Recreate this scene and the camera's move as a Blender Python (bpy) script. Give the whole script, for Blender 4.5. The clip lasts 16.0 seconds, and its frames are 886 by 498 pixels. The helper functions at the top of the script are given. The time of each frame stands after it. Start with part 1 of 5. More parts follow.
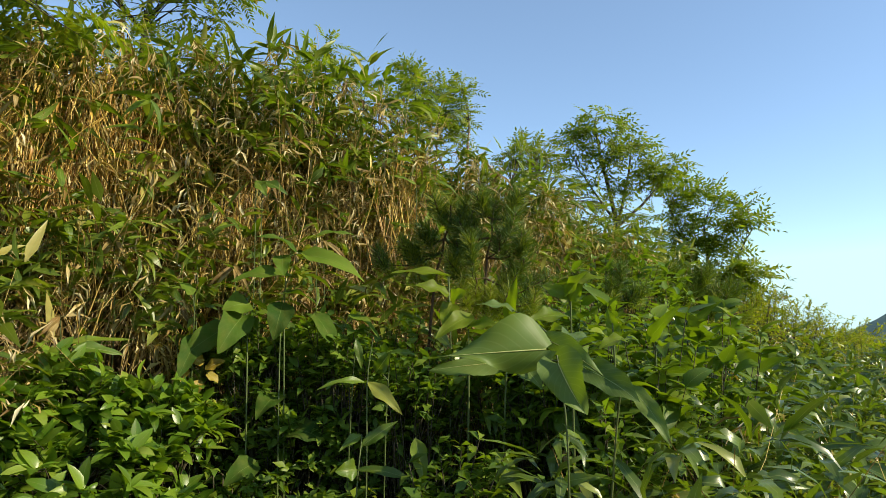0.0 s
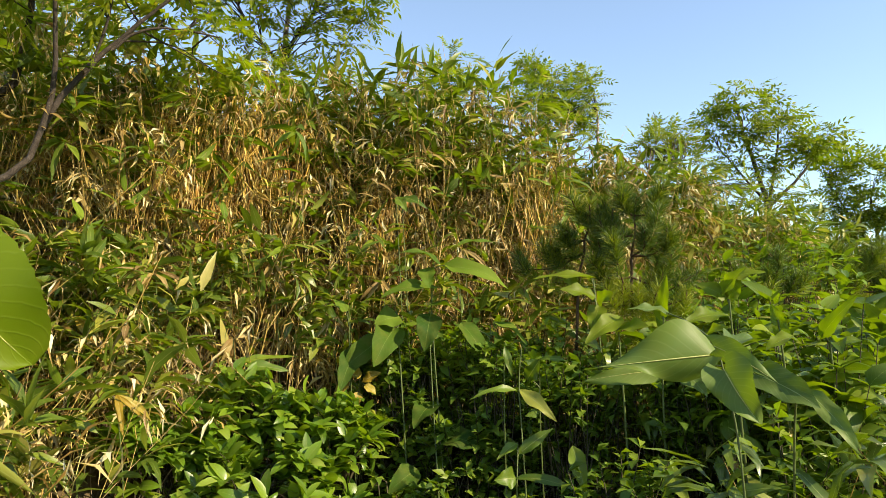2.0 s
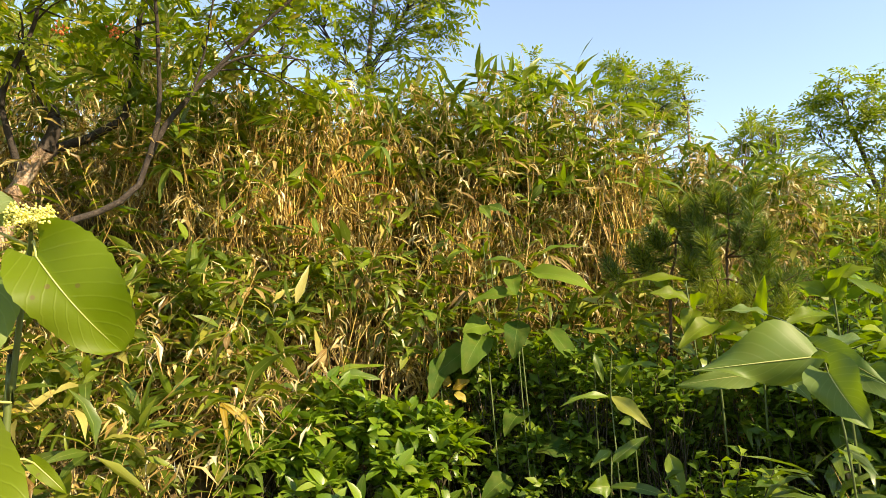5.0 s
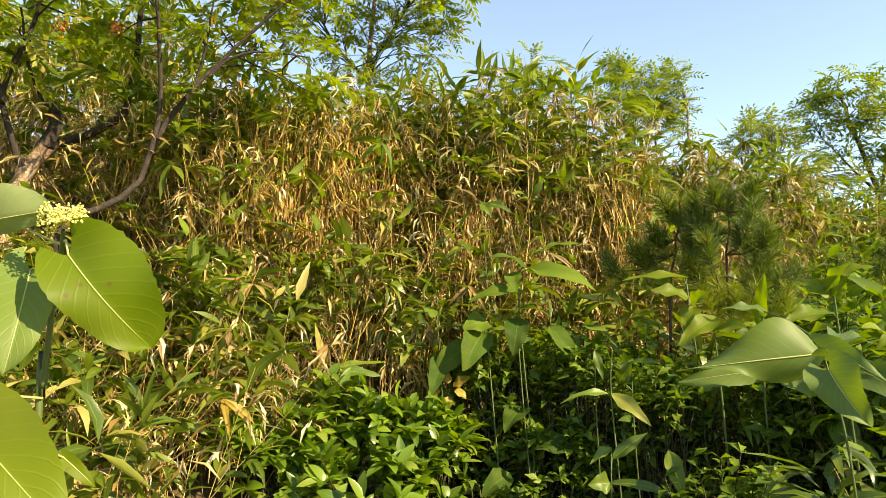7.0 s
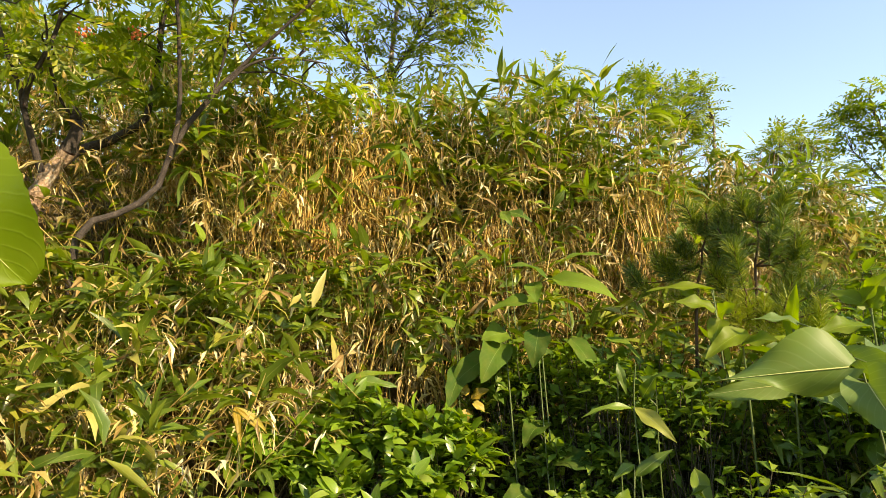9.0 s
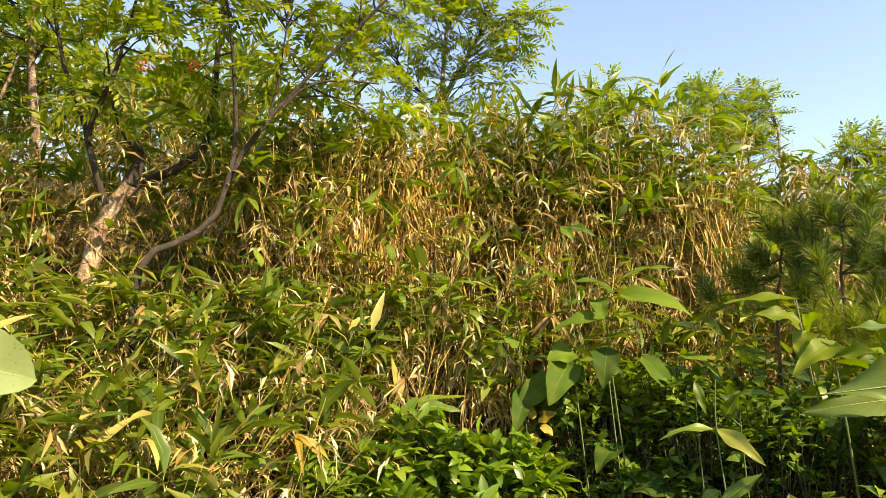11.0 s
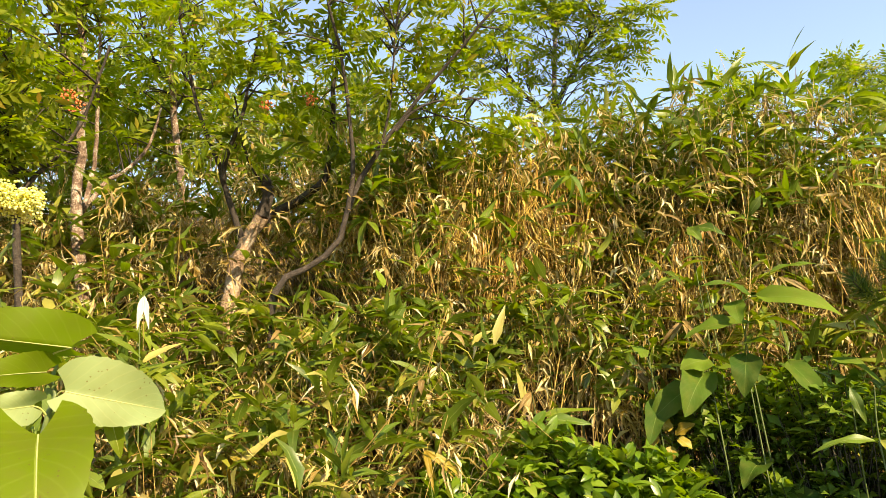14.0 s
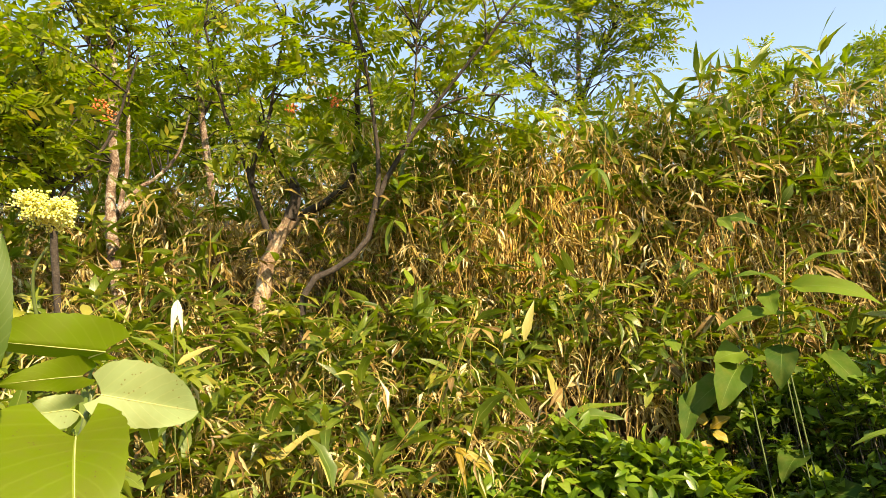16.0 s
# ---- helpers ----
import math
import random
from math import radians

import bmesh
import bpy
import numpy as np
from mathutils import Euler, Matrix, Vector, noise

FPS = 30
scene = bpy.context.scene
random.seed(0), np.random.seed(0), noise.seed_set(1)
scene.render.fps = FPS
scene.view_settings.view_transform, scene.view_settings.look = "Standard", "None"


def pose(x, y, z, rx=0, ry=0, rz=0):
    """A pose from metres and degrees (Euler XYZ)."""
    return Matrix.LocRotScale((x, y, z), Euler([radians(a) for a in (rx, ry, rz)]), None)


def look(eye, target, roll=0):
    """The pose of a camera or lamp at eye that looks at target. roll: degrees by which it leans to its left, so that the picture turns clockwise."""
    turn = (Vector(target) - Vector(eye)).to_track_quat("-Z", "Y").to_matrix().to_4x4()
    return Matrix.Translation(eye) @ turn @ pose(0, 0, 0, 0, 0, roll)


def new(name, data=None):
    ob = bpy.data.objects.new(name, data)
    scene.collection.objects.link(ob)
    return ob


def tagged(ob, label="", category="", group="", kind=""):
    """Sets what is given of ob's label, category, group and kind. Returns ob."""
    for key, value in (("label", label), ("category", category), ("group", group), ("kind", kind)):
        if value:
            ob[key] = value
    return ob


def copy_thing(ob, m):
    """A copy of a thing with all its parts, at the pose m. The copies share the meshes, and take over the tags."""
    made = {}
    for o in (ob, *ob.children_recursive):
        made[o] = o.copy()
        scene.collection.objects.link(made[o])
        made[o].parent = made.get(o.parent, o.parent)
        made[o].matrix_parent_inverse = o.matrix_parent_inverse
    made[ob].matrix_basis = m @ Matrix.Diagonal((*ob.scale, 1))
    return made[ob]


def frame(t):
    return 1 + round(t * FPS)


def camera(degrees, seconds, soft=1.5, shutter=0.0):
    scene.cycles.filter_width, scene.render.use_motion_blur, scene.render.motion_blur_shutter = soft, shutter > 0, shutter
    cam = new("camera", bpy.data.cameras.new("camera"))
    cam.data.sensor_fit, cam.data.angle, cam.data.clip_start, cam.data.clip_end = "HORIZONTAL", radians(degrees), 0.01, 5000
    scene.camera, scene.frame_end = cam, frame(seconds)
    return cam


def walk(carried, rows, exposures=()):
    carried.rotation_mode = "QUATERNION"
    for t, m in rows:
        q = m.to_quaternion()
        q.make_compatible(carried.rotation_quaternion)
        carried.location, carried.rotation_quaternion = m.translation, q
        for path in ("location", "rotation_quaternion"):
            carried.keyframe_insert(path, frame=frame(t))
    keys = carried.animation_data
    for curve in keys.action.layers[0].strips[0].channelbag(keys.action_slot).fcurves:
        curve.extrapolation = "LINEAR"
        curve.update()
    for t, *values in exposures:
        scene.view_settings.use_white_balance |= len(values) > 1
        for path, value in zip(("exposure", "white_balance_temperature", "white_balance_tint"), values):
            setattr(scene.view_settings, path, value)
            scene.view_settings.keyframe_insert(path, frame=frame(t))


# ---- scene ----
# ---- camera and walk ----
cam = camera(66.2, 16.0, soft=0.4)


def aim(x, y, z, yaw, pitch, roll):
    a, b = radians(yaw), radians(pitch)
    return look((x, y, z), (x - math.sin(a) * math.cos(b), y + math.cos(a) * math.cos(b), z + math.sin(b)), roll)


PATH = (
    (0.0, -0.0009, -0.0002, 1.6013, 0.141, 6.993, 1.584),
    (0.5, -0.0066, 0.0044, 1.5949, 2.637, 7.084, 0.252),
    (1.0, -0.0208, 0.0101, 1.5973, 5.021, 7.165, -0.243),
    (1.5, -0.0360, -0.0197, 1.6465, 8.472, 6.112, -0.727),
    (2.0, -0.0346, -0.0133, 1.6431, 11.373, 6.696, -1.209),
    (2.5, -0.0219, -0.0158, 1.6342, 14.915, 7.929, -1.976),
    (3.0, -0.0232, -0.0201, 1.6312, 15.800, 8.100, -2.412),
    (3.5, -0.0147, -0.0260, 1.6314, 17.003, 8.175, -2.502),
    (4.0, -0.0125, -0.0241, 1.6345, 17.958, 7.981, -2.318),
    (6.5, -0.0120, -0.0296, 1.6336, 19.311, 7.557, -2.253),
    (7.0, -0.0191, -0.0320, 1.6349, 18.836, 7.440, -2.037),
    (7.5, -0.0005, -0.0319, 1.6266, 19.331, 8.073, -2.567),
    (8.0, 0.0070, -0.0188, 1.6250, 19.907, 7.873, -1.867),
    (10.5, -0.0824, 0.0948, 1.5955, 23.292, 11.173, -2.165),
    (11.0, -0.0720, 0.1038, 1.5991, 25.403, 11.088, -2.465),
    (11.5, -0.0600, 0.1220, 1.5958, 27.247, 10.914, -2.471),
    (12.0, -0.0646, 0.1403, 1.6004, 28.700, 10.752, -2.642),
    (12.5, -0.0626, 0.1307, 1.6018, 30.991, 12.099, -2.938),
    (13.0, -0.0515, 0.1151, 1.6103, 33.352, 13.054, -3.615),
    (13.5, -0.0429, 0.1200, 1.6113, 35.281, 13.051, -3.876),
    (14.0, -0.0366, 0.1294, 1.6101, 36.305, 12.576, -3.891),
    (14.5, -0.0402, 0.1332, 1.6099, 36.768, 12.540, -4.158),
    (15.0, -0.0423, 0.1380, 1.6081, 37.857, 12.264, -4.855),
    (15.5, -0.0382, 0.1374, 1.6105, 38.441, 12.163, -4.855),
    (16.0, -0.0295, 0.1319, 1.6094, 38.810, 12.548, -4.805),
)
walk(cam, [(r[0], aim(*r[1:])) for r in PATH],
     exposures=((0.0, 0.64, 6450, 5), (1.0, 0.84, 6600, 6), (2.5, 1.21, 7200, 9), (6.0, 1.37, 7600, 11), (16.0, 1.48, 7900, 12)))

# ---- sky and sun ----
SUN_AZ, SUN_EL = 106.0, 32.0          # degrees clockwise from +y, and above the horizon
world = bpy.data.worlds.new("sky")
scene.world = world
world.use_nodes = True
wn = world.node_tree
sky = wn.nodes.new("ShaderNodeTexSky")
sky.sky_type = "NISHITA"
sky.sun_disc = False
sky.sun_elevation, sky.sun_rotation = radians(SUN_EL), radians(SUN_AZ)
sky.altitude = 3000
sky.air_density, sky.dust_density, sky.ozone_density = 1.2, 0.8, 1.5
bg = wn.nodes["Background"]
bg.inputs["Strength"].default_value = 0.16
thin = wn.nodes.new("ShaderNodeMix")          # thin haze pales the blue
thin.data_type = "RGBA"
thin.inputs["Factor"].default_value = 0.10
thin.inputs["B"].default_value = (2.3, 2.7, 2.9, 1)
haze = wn.nodes.new("ShaderNodeMix")          # and holds the horizon down to a milky cyan
haze.data_type, haze.blend_type = "RGBA", "DARKEN"
haze.inputs["Factor"].default_value = 1.0
haze.inputs["B"].default_value = (3.1, 4.3, 4.6, 1)
wn.links.new(sky.outputs[0], thin.inputs["A"])
wn.links.new(thin.outputs["Result"], haze.inputs["A"])
wn.links.new(haze.outputs["Result"], bg.inputs["Color"])
sun = new("sun", bpy.data.lights.new("sun", "SUN"))
sun.data.energy, sun.data.angle, sun.data.color = 4.7, radians(0.53), (1.0, 0.86, 0.62)
_e, _a = radians(SUN_EL), radians(SUN_AZ)
sun.matrix_world = look((math.sin(_a) * math.cos(_e) * 50, math.cos(_a) * math.cos(_e) * 50, math.sin(_e) * 50), (0, 0, 0))


# ---- materials ----
def mat_base(name):
    m = bpy.data.materials.new(name)
    m.use_nodes = True
    nt = m.node_tree
    return m, nt, nt.nodes["Principled BSDF"], nt.nodes["Material Output"]


def ramp(nt, stops, src):
    r = nt.nodes.new("ShaderNodeValToRGB")
    els = r.color_ramp.elements
    while len(els) < len(stops):
        els.new(0.5)
    for e, (p, c) in zip(els, stops):
        e.position, e.color = p, (*c, 1)
    nt.links.new(src, r.inputs[0])
    return r.outputs[0]


def noise_node(nt, scale, detail=3.0, rough=0.6, coord="Object"):
    tc = nt.nodes.new("ShaderNodeTexCoord")
    n = nt.nodes.new("ShaderNodeTexNoise")
    n.inputs["Scale"].default_value, n.inputs["Detail"].default_value, n.inputs["Roughness"].default_value = scale, detail, rough
    nt.links.new(tc.outputs[coord], n.inputs["Vector"])
    return n.outputs["Fac"]


def math_node(nt, op, a, b=None):
    n = nt.nodes.new("ShaderNodeMath")
    n.operation = op
    for k, v in enumerate((a, b)):
        if v is None:
            continue
        if isinstance(v, (int, float)):
            n.inputs[k].default_value = v
        else:
            nt.links.new(v, n.inputs[k])
    return n.outputs[0]


def mix_rgb(nt, fac, a, b, kind="MIX"):
    n = nt.nodes.new("ShaderNodeMix")
    n.data_type, n.blend_type = "RGBA", kind
    for sock, v in ((n.inputs["Factor"], fac), (n.inputs["A"], a), (n.inputs["B"], b)):
        if isinstance(v, (int, float)):
            sock.default_value = v
        elif isinstance(v, tuple):
            sock.default_value = (*v, 1)
        else:
            nt.links.new(v, sock)
    return n.outputs["Result"]


TONE = 0.76


def leaf_material(name, stops, through_amount=0.35, glow=(0.9, 1.0, 0.35), rough=0.42, veins="parallel", rib=(0.30, 0.34, 0.10), spots=0.25, by_object=False, spec=0.35, specks=0.0):
    """A leaf: colour by leaf, blotches, veins along or beside the midrib, gloss, and light that shines through."""
    m, nt, pb, out = mat_base(name)
    if by_object:
        rnd = nt.nodes.new("ShaderNodeObjectInfo").outputs["Random"]
    else:
        rnd = nt.nodes.new("ShaderNodeNewGeometry").outputs["Random Per Island"]
    col = ramp(nt, [(q, tuple(v * TONE for v in c)) for q, c in stops], rnd)
    blotch = noise_node(nt, 22.0, 4.0)
    col = mix_rgb(nt, math_node(nt, "MULTIPLY", math_node(nt, "SUBTRACT", blotch, 0.42), spots * 4), col, (0.16, 0.15, 0.03))
    if specks:
        dots = nt.nodes.new("ShaderNodeTexVoronoi")
        dots.inputs["Scale"].default_value = specks
        nt.links.new(nt.nodes.new("ShaderNodeTexCoord").outputs["Object"], dots.inputs["Vector"])
        few = math_node(nt, "MULTIPLY", math_node(nt, "LESS_THAN", dots.outputs["Distance"], 0.16), math_node(nt, "GREATER_THAN", noise_node(nt, specks * 0.2, 2.0), 0.56))
        col = mix_rgb(nt, math_node(nt, "MULTIPLY", few, 0.75), col, (0.14, 0.09, 0.03))
    uv = nt.nodes.new("ShaderNodeUVMap")
    sep = nt.nodes.new("ShaderNodeSeparateXYZ")
    nt.links.new(uv.outputs[0], sep.inputs[0])
    across = math_node(nt, "ABSOLUTE", math_node(nt, "SUBTRACT", sep.outputs[0], 0.5))
    if veins == "parallel":
        w = math_node(nt, "SINE", math_node(nt, "MULTIPLY", across, 70.0))
    else:
        w = math_node(nt, "SINE", math_node(nt, "MULTIPLY", math_node(nt, "SUBTRACT", sep.outputs[1], math_node(nt, "MULTIPLY", across, 0.75)), math.pi * 8))
        w = math_node(nt, "POWER", math_node(nt, "ABSOLUTE", w), 40.0)
        col = mix_rgb(nt, math_node(nt, "MULTIPLY", w, 0.11), col, rib)
    ribmask = math_node(nt, "LESS_THAN", across, 0.022 if veins == "parallel" else 0.010)
    col = mix_rgb(nt, math_node(nt, "MULTIPLY", ribmask, 0.7), col, rib)
    nt.links.new(col, pb.inputs["Base Color"])
    pb.inputs["Roughness"].default_value = rough
    pb.inputs["Specular IOR Level"].default_value = spec
    bump = nt.nodes.new("ShaderNodeBump")
    bump.inputs["Strength"].default_value, bump.inputs["Distance"].default_value = 0.25, 0.002
    nt.links.new(math_node(nt, "ADD", math_node(nt, "MULTIPLY", w, 0.12), blotch), bump.inputs["Height"])
    nt.links.new(bump.outputs[0], pb.inputs["Normal"])
    tr = nt.nodes.new("ShaderNodeBsdfTranslucent")
    nt.links.new(mix_rgb(nt, 1.0, mix_rgb(nt, 0.5, col, (0.30, 0.40, 0.012)), glow, "MULTIPLY"), tr.inputs["Color"])
    mx = nt.nodes.new("ShaderNodeMixShader")
    mx.inputs[0].default_value = through_amount
    nt.links.new(pb.outputs[0], mx.inputs[1])
    nt.links.new(tr.outputs[0], mx.inputs[2])
    nt.links.new(mx.outputs[0], out.inputs["Surface"])
    return m


def plain_material(name, stops, scale=8.0, rough=0.8, bump=0.4, dist=0.01, island=False):
    m, nt, pb, out = mat_base(name)
    n1 = noise_node(nt, scale, 5.0, 0.65)
    n2 = noise_node(nt, scale * 6, 3.0, 0.6)
    fac = math_node(nt, "ADD", math_node(nt, "MULTIPLY", n1, 0.65), math_node(nt, "MULTIPLY", n2, 0.35))
    if island:
        rnd = nt.nodes.new("ShaderNodeNewGeometry").outputs["Random Per Island"]
        fac = math_node(nt, "ADD", math_node(nt, "MULTIPLY", fac, 0.5), math_node(nt, "MULTIPLY", rnd, 0.5))
    nt.links.new(ramp(nt, stops, fac), pb.inputs["Base Color"])
    pb.inputs["Roughness"].default_value = rough
    bp = nt.nodes.new("ShaderNodeBump")
    bp.inputs["Strength"].default_value, bp.inputs["Distance"].default_value = bump, dist
    nt.links.new(fac, bp.inputs["Height"])
    nt.links.new(bp.outputs[0], pb.inputs["Normal"])
    return m


SASA = leaf_material("bamboo_leaf", ((0.0, (0.065, 0.12, 0.016)), (0.4, (0.14, 0.215, 0.022)), (0.75, (0.24, 0.30, 0.026)), (0.92, (0.42, 0.40, 0.06)), (1.0, (0.66, 0.56, 0.18))), 0.38, rough=0.34, spec=0.5)
SASA_OB = leaf_material("bamboo_leaf_fresh", ((0.0, (0.07, 0.14, 0.013)), (0.5, (0.15, 0.25, 0.02)), (0.9, (0.25, 0.34, 0.03)), (1.0, (0.42, 0.42, 0.07))), 0.38, by_object=True, spec=0.45)
SASA_DARK = leaf_material("bamboo_leaf_slope", ((0.0, (0.05, 0.10, 0.016)), (0.6, (0.12, 0.20, 0.022)), (0.9, (0.24, 0.33, 0.04)), (1.0, (0.46, 0.44, 0.12))), 0.3, spec=0.6, rough=0.30)
DRY = leaf_material("dry_bamboo_leaf", ((0.0, (0.11, 0.048, 0.015)), (0.3, (0.35, 0.215, 0.056)), (0.55, (0.64, 0.465, 0.15)), (0.8, (0.88, 0.72, 0.36)), (1.0, (0.97, 0.88, 0.60))), 0.27, glow=(1.0, 0.76, 0.32), rough=0.36, rib=(0.55, 0.38, 0.15), spec=0.5)
DRY_OB = leaf_material("dry_bamboo_blade", ((0.0, (0.20, 0.11, 0.035)), (0.6, (0.38, 0.25, 0.08)), (1.0, (0.55, 0.44, 0.20))), 0.22, glow=(1.0, 0.8, 0.35), rough=0.6, rib=(0.45, 0.34, 0.15), by_object=True)
RUST = leaf_material("rust_brown_leaf", ((0.0, (0.38, 0.17, 0.04)), (1.0, (0.42, 0.20, 0.05))), 0.25, glow=(1.0, 0.7, 0.3), rough=0.6, rib=(0.4, 0.2, 0.08), by_object=True)
YELLOW = leaf_material("yellowed_leaf", ((0.0, (0.42, 0.28, 0.03)), (1.0, (0.52, 0.42, 0.08))), 0.35, glow=(1, 0.85, 0.2), rough=0.5, rib=(0.5, 0.42, 0.2), by_object=True)
BLEACHED = leaf_material("bleached_leaf", ((0.0, (0.66, 0.64, 0.50)), (1.0, (0.74, 0.70, 0.56))), 0.2, glow=(1, 0.95, 0.7), rough=0.6, rib=(0.6, 0.56, 0.42), by_object=True, spots=0.15)
ROWAN = leaf_material("rowan_leaflet", ((0.0, (0.15, 0.23, 0.02)), (0.5, (0.30, 0.36, 0.025)), (0.92, (0.49, 0.47, 0.04)), (1.0, (0.58, 0.32, 0.05))), 0.55, rough=0.42, spec=0.45)
ROWAN_FAR = leaf_material("far_rowan_leaflet", ((0.0, (0.13, 0.22, 0.02)), (0.5, (0.29, 0.36, 0.025)), (0.95, (0.48, 0.48, 0.04)), (1.0, (0.54, 0.38, 0.05))), 0.55, rough=0.45)
BUSH = leaf_material("hillside_bush_leaf", ((0.0, (0.26, 0.30, 0.012)), (0.6, (0.50, 0.50, 0.015)), (1.0, (0.66, 0.56, 0.03))), 0.48, rough=0.5)
SHRUB = leaf_material("glossy_shrub_leaf", ((0.0, (0.07, 0.16, 0.012)), (0.5, (0.16, 0.30, 0.02)), (0.85, (0.28, 0.42, 0.035)), (1.0, (0.40, 0.50, 0.08))), 0.42, rough=0.33, spec=0.5, veins="side")
# lit copy of the small shrub leaf: light put into a brighter yellow-green
SMALL_LIT = leaf_material("small_sunlit_leaf", ((0.0, (0.12, 0.20, 0.015)), (0.6, (0.24, 0.33, 0.02)), (1.0, (0.42, 0.46, 0.04))), 0.5, rough=0.45, veins="side")
SMALL = leaf_material("small_shrub_leaf", ((0.0, (0.08, 0.17, 0.025)), (0.6, (0.16, 0.28, 0.032)), (1.0, (0.30, 0.41, 0.04))), 0.45, rough=0.42, veins="side")
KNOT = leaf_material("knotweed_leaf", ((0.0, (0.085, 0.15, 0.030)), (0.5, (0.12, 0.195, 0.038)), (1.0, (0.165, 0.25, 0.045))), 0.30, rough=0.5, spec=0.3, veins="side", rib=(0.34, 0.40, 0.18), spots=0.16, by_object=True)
# knotweed leaf in sun: the light is put into a brighter, yellower green
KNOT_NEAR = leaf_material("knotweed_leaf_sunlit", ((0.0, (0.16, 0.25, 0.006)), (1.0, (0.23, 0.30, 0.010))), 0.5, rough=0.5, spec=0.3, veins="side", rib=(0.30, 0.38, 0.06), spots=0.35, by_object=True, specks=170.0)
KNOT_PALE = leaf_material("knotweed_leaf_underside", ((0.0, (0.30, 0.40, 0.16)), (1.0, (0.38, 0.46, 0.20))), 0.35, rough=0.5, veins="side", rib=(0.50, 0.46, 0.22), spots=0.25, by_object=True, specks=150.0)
# the same leaf in shade: the shade is put into a darker green
KNOT_SHADE = leaf_material("knotweed_leaf_shaded", ((0.0, (0.035, 0.085, 0.012)), (0.5, (0.08, 0.15, 0.016)), (1.0, (0.17, 0.26, 0.025))), 0.3, rough=0.65, spec=0.1, veins="side", rib=(0.16, 0.22, 0.05), spots=0.3, by_object=True)
KNOT_BUSH = leaf_material("knotweed_bush_leaf", ((0.0, (0.08, 0.15, 0.015)), (0.6, (0.17, 0.28, 0.02)), (1.0, (0.34, 0.42, 0.03))), 0.4, rough=0.45, veins="side", rib=(0.3, 0.36, 0.1))
STRAW = plain_material("golden_straw", ((0.25, (0.30, 0.14, 0.028)), (0.5, (0.54, 0.34, 0.058)), (0.8, (0.76, 0.56, 0.15))), 9.0, 0.45, 0.2, 0.002, island=True)
# sunlit copy of the pine needle: sun put into a paler, yellower colour
NEEDLE_SUN = leaf_material("pine_needle_sunlit", ((0.0, (0.18, 0.23, 0.02)), (0.6, (0.32, 0.36, 0.03)), (1.0, (0.50, 0.48, 0.07))), 0.35, rough=0.45, spots=0.0)
RIB = plain_material("pale_leaf_rib", ((0.3, (0.34, 0.36, 0.10)), (0.7, (0.46, 0.46, 0.16))), 60.0, 0.5, 0.2, 0.001)
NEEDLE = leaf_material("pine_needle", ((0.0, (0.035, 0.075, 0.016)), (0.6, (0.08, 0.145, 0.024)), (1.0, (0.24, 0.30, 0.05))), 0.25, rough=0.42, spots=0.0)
CULM = plain_material("bamboo_culm", ((0.2, (0.07, 0.038, 0.014)), (0.5, (0.32, 0.20, 0.050)), (0.75, (0.70, 0.52, 0.16))), 6.0, 0.45, 0.2, 0.003, island=True)
STEM = plain_material("green_stem", ((0.3, (0.05, 0.075, 0.014)), (0.7, (0.11, 0.14, 0.035))), 20.0, 0.5, 0.2, 0.002)
STEM_DARK = plain_material("brown_shrub_stem", ((0.3, (0.025, 0.022, 0.010)), (0.7, (0.07, 0.055, 0.025))), 20.0, 0.7, 0.3, 0.002)
BARK = plain_material("rowan_bark", ((0.36, (0.06, 0.035, 0.025)), (0.5, (0.22, 0.14, 0.10)), (0.62, (0.55, 0.48, 0.40))), 24.0, 0.85, 0.9, 0.015)
BARK_DARK = plain_material("rowan_limb_bark", ((0.35, (0.018, 0.013, 0.010)), (0.55, (0.05, 0.036, 0.027)), (0.72, (0.13, 0.105, 0.085))), 30.0, 0.85, 0.9, 0.012)
PALEWOOD = plain_material("broken_bare_wood", ((0.34, (0.10, 0.06, 0.036)), (0.46, (0.26, 0.165, 0.10)), (0.56, (0.40, 0.28, 0.19)), (0.68, (0.54, 0.46, 0.37))), 16.0, 0.85, 1.0, 0.02)
PINEBARK = plain_material("pine_bark", ((0.3, (0.035, 0.02, 0.01)), (0.7, (0.12, 0.065, 0.03))), 20.0, 0.85, 0.7, 0.006)
FLOWER = plain_material("cream_flower", ((0.3, (0.66, 0.62, 0.10)), (0.7, (0.86, 0.82, 0.30))), 90.0, 0.6, 0.2, 0.002, island=True)
BERRY = plain_material("orange_berry", ((0.3, (0.55, 0.10, 0.03)), (0.7, (0.70, 0.20, 0.05))), 40.0, 0.4, 0.1, 0.002, island=True)
SOIL = plain_material("leaf_litter_soil", ((0.25, (0.035, 0.024, 0.012)), (0.5, (0.09, 0.06, 0.025)), (0.75, (0.18, 0.13, 0.05))), 5.0, 0.95, 0.8, 0.04)
# distance haze is put into this pale blue-green; the scene has no air
HILL = plain_material("hazy_wooded_hill", ((0.3, (0.08, 0.13, 0.12)), (0.7, (0.12, 0.18, 0.15))), 0.04, 0.95, 0.8, 3.0)

# ---- shape tools ----
rng = np.random.RandomState(7)


def unit(v):
    v = np.asarray(v, float)
    return v / np.maximum(np.linalg.norm(v, axis=-1, keepdims=True), 1e-9)


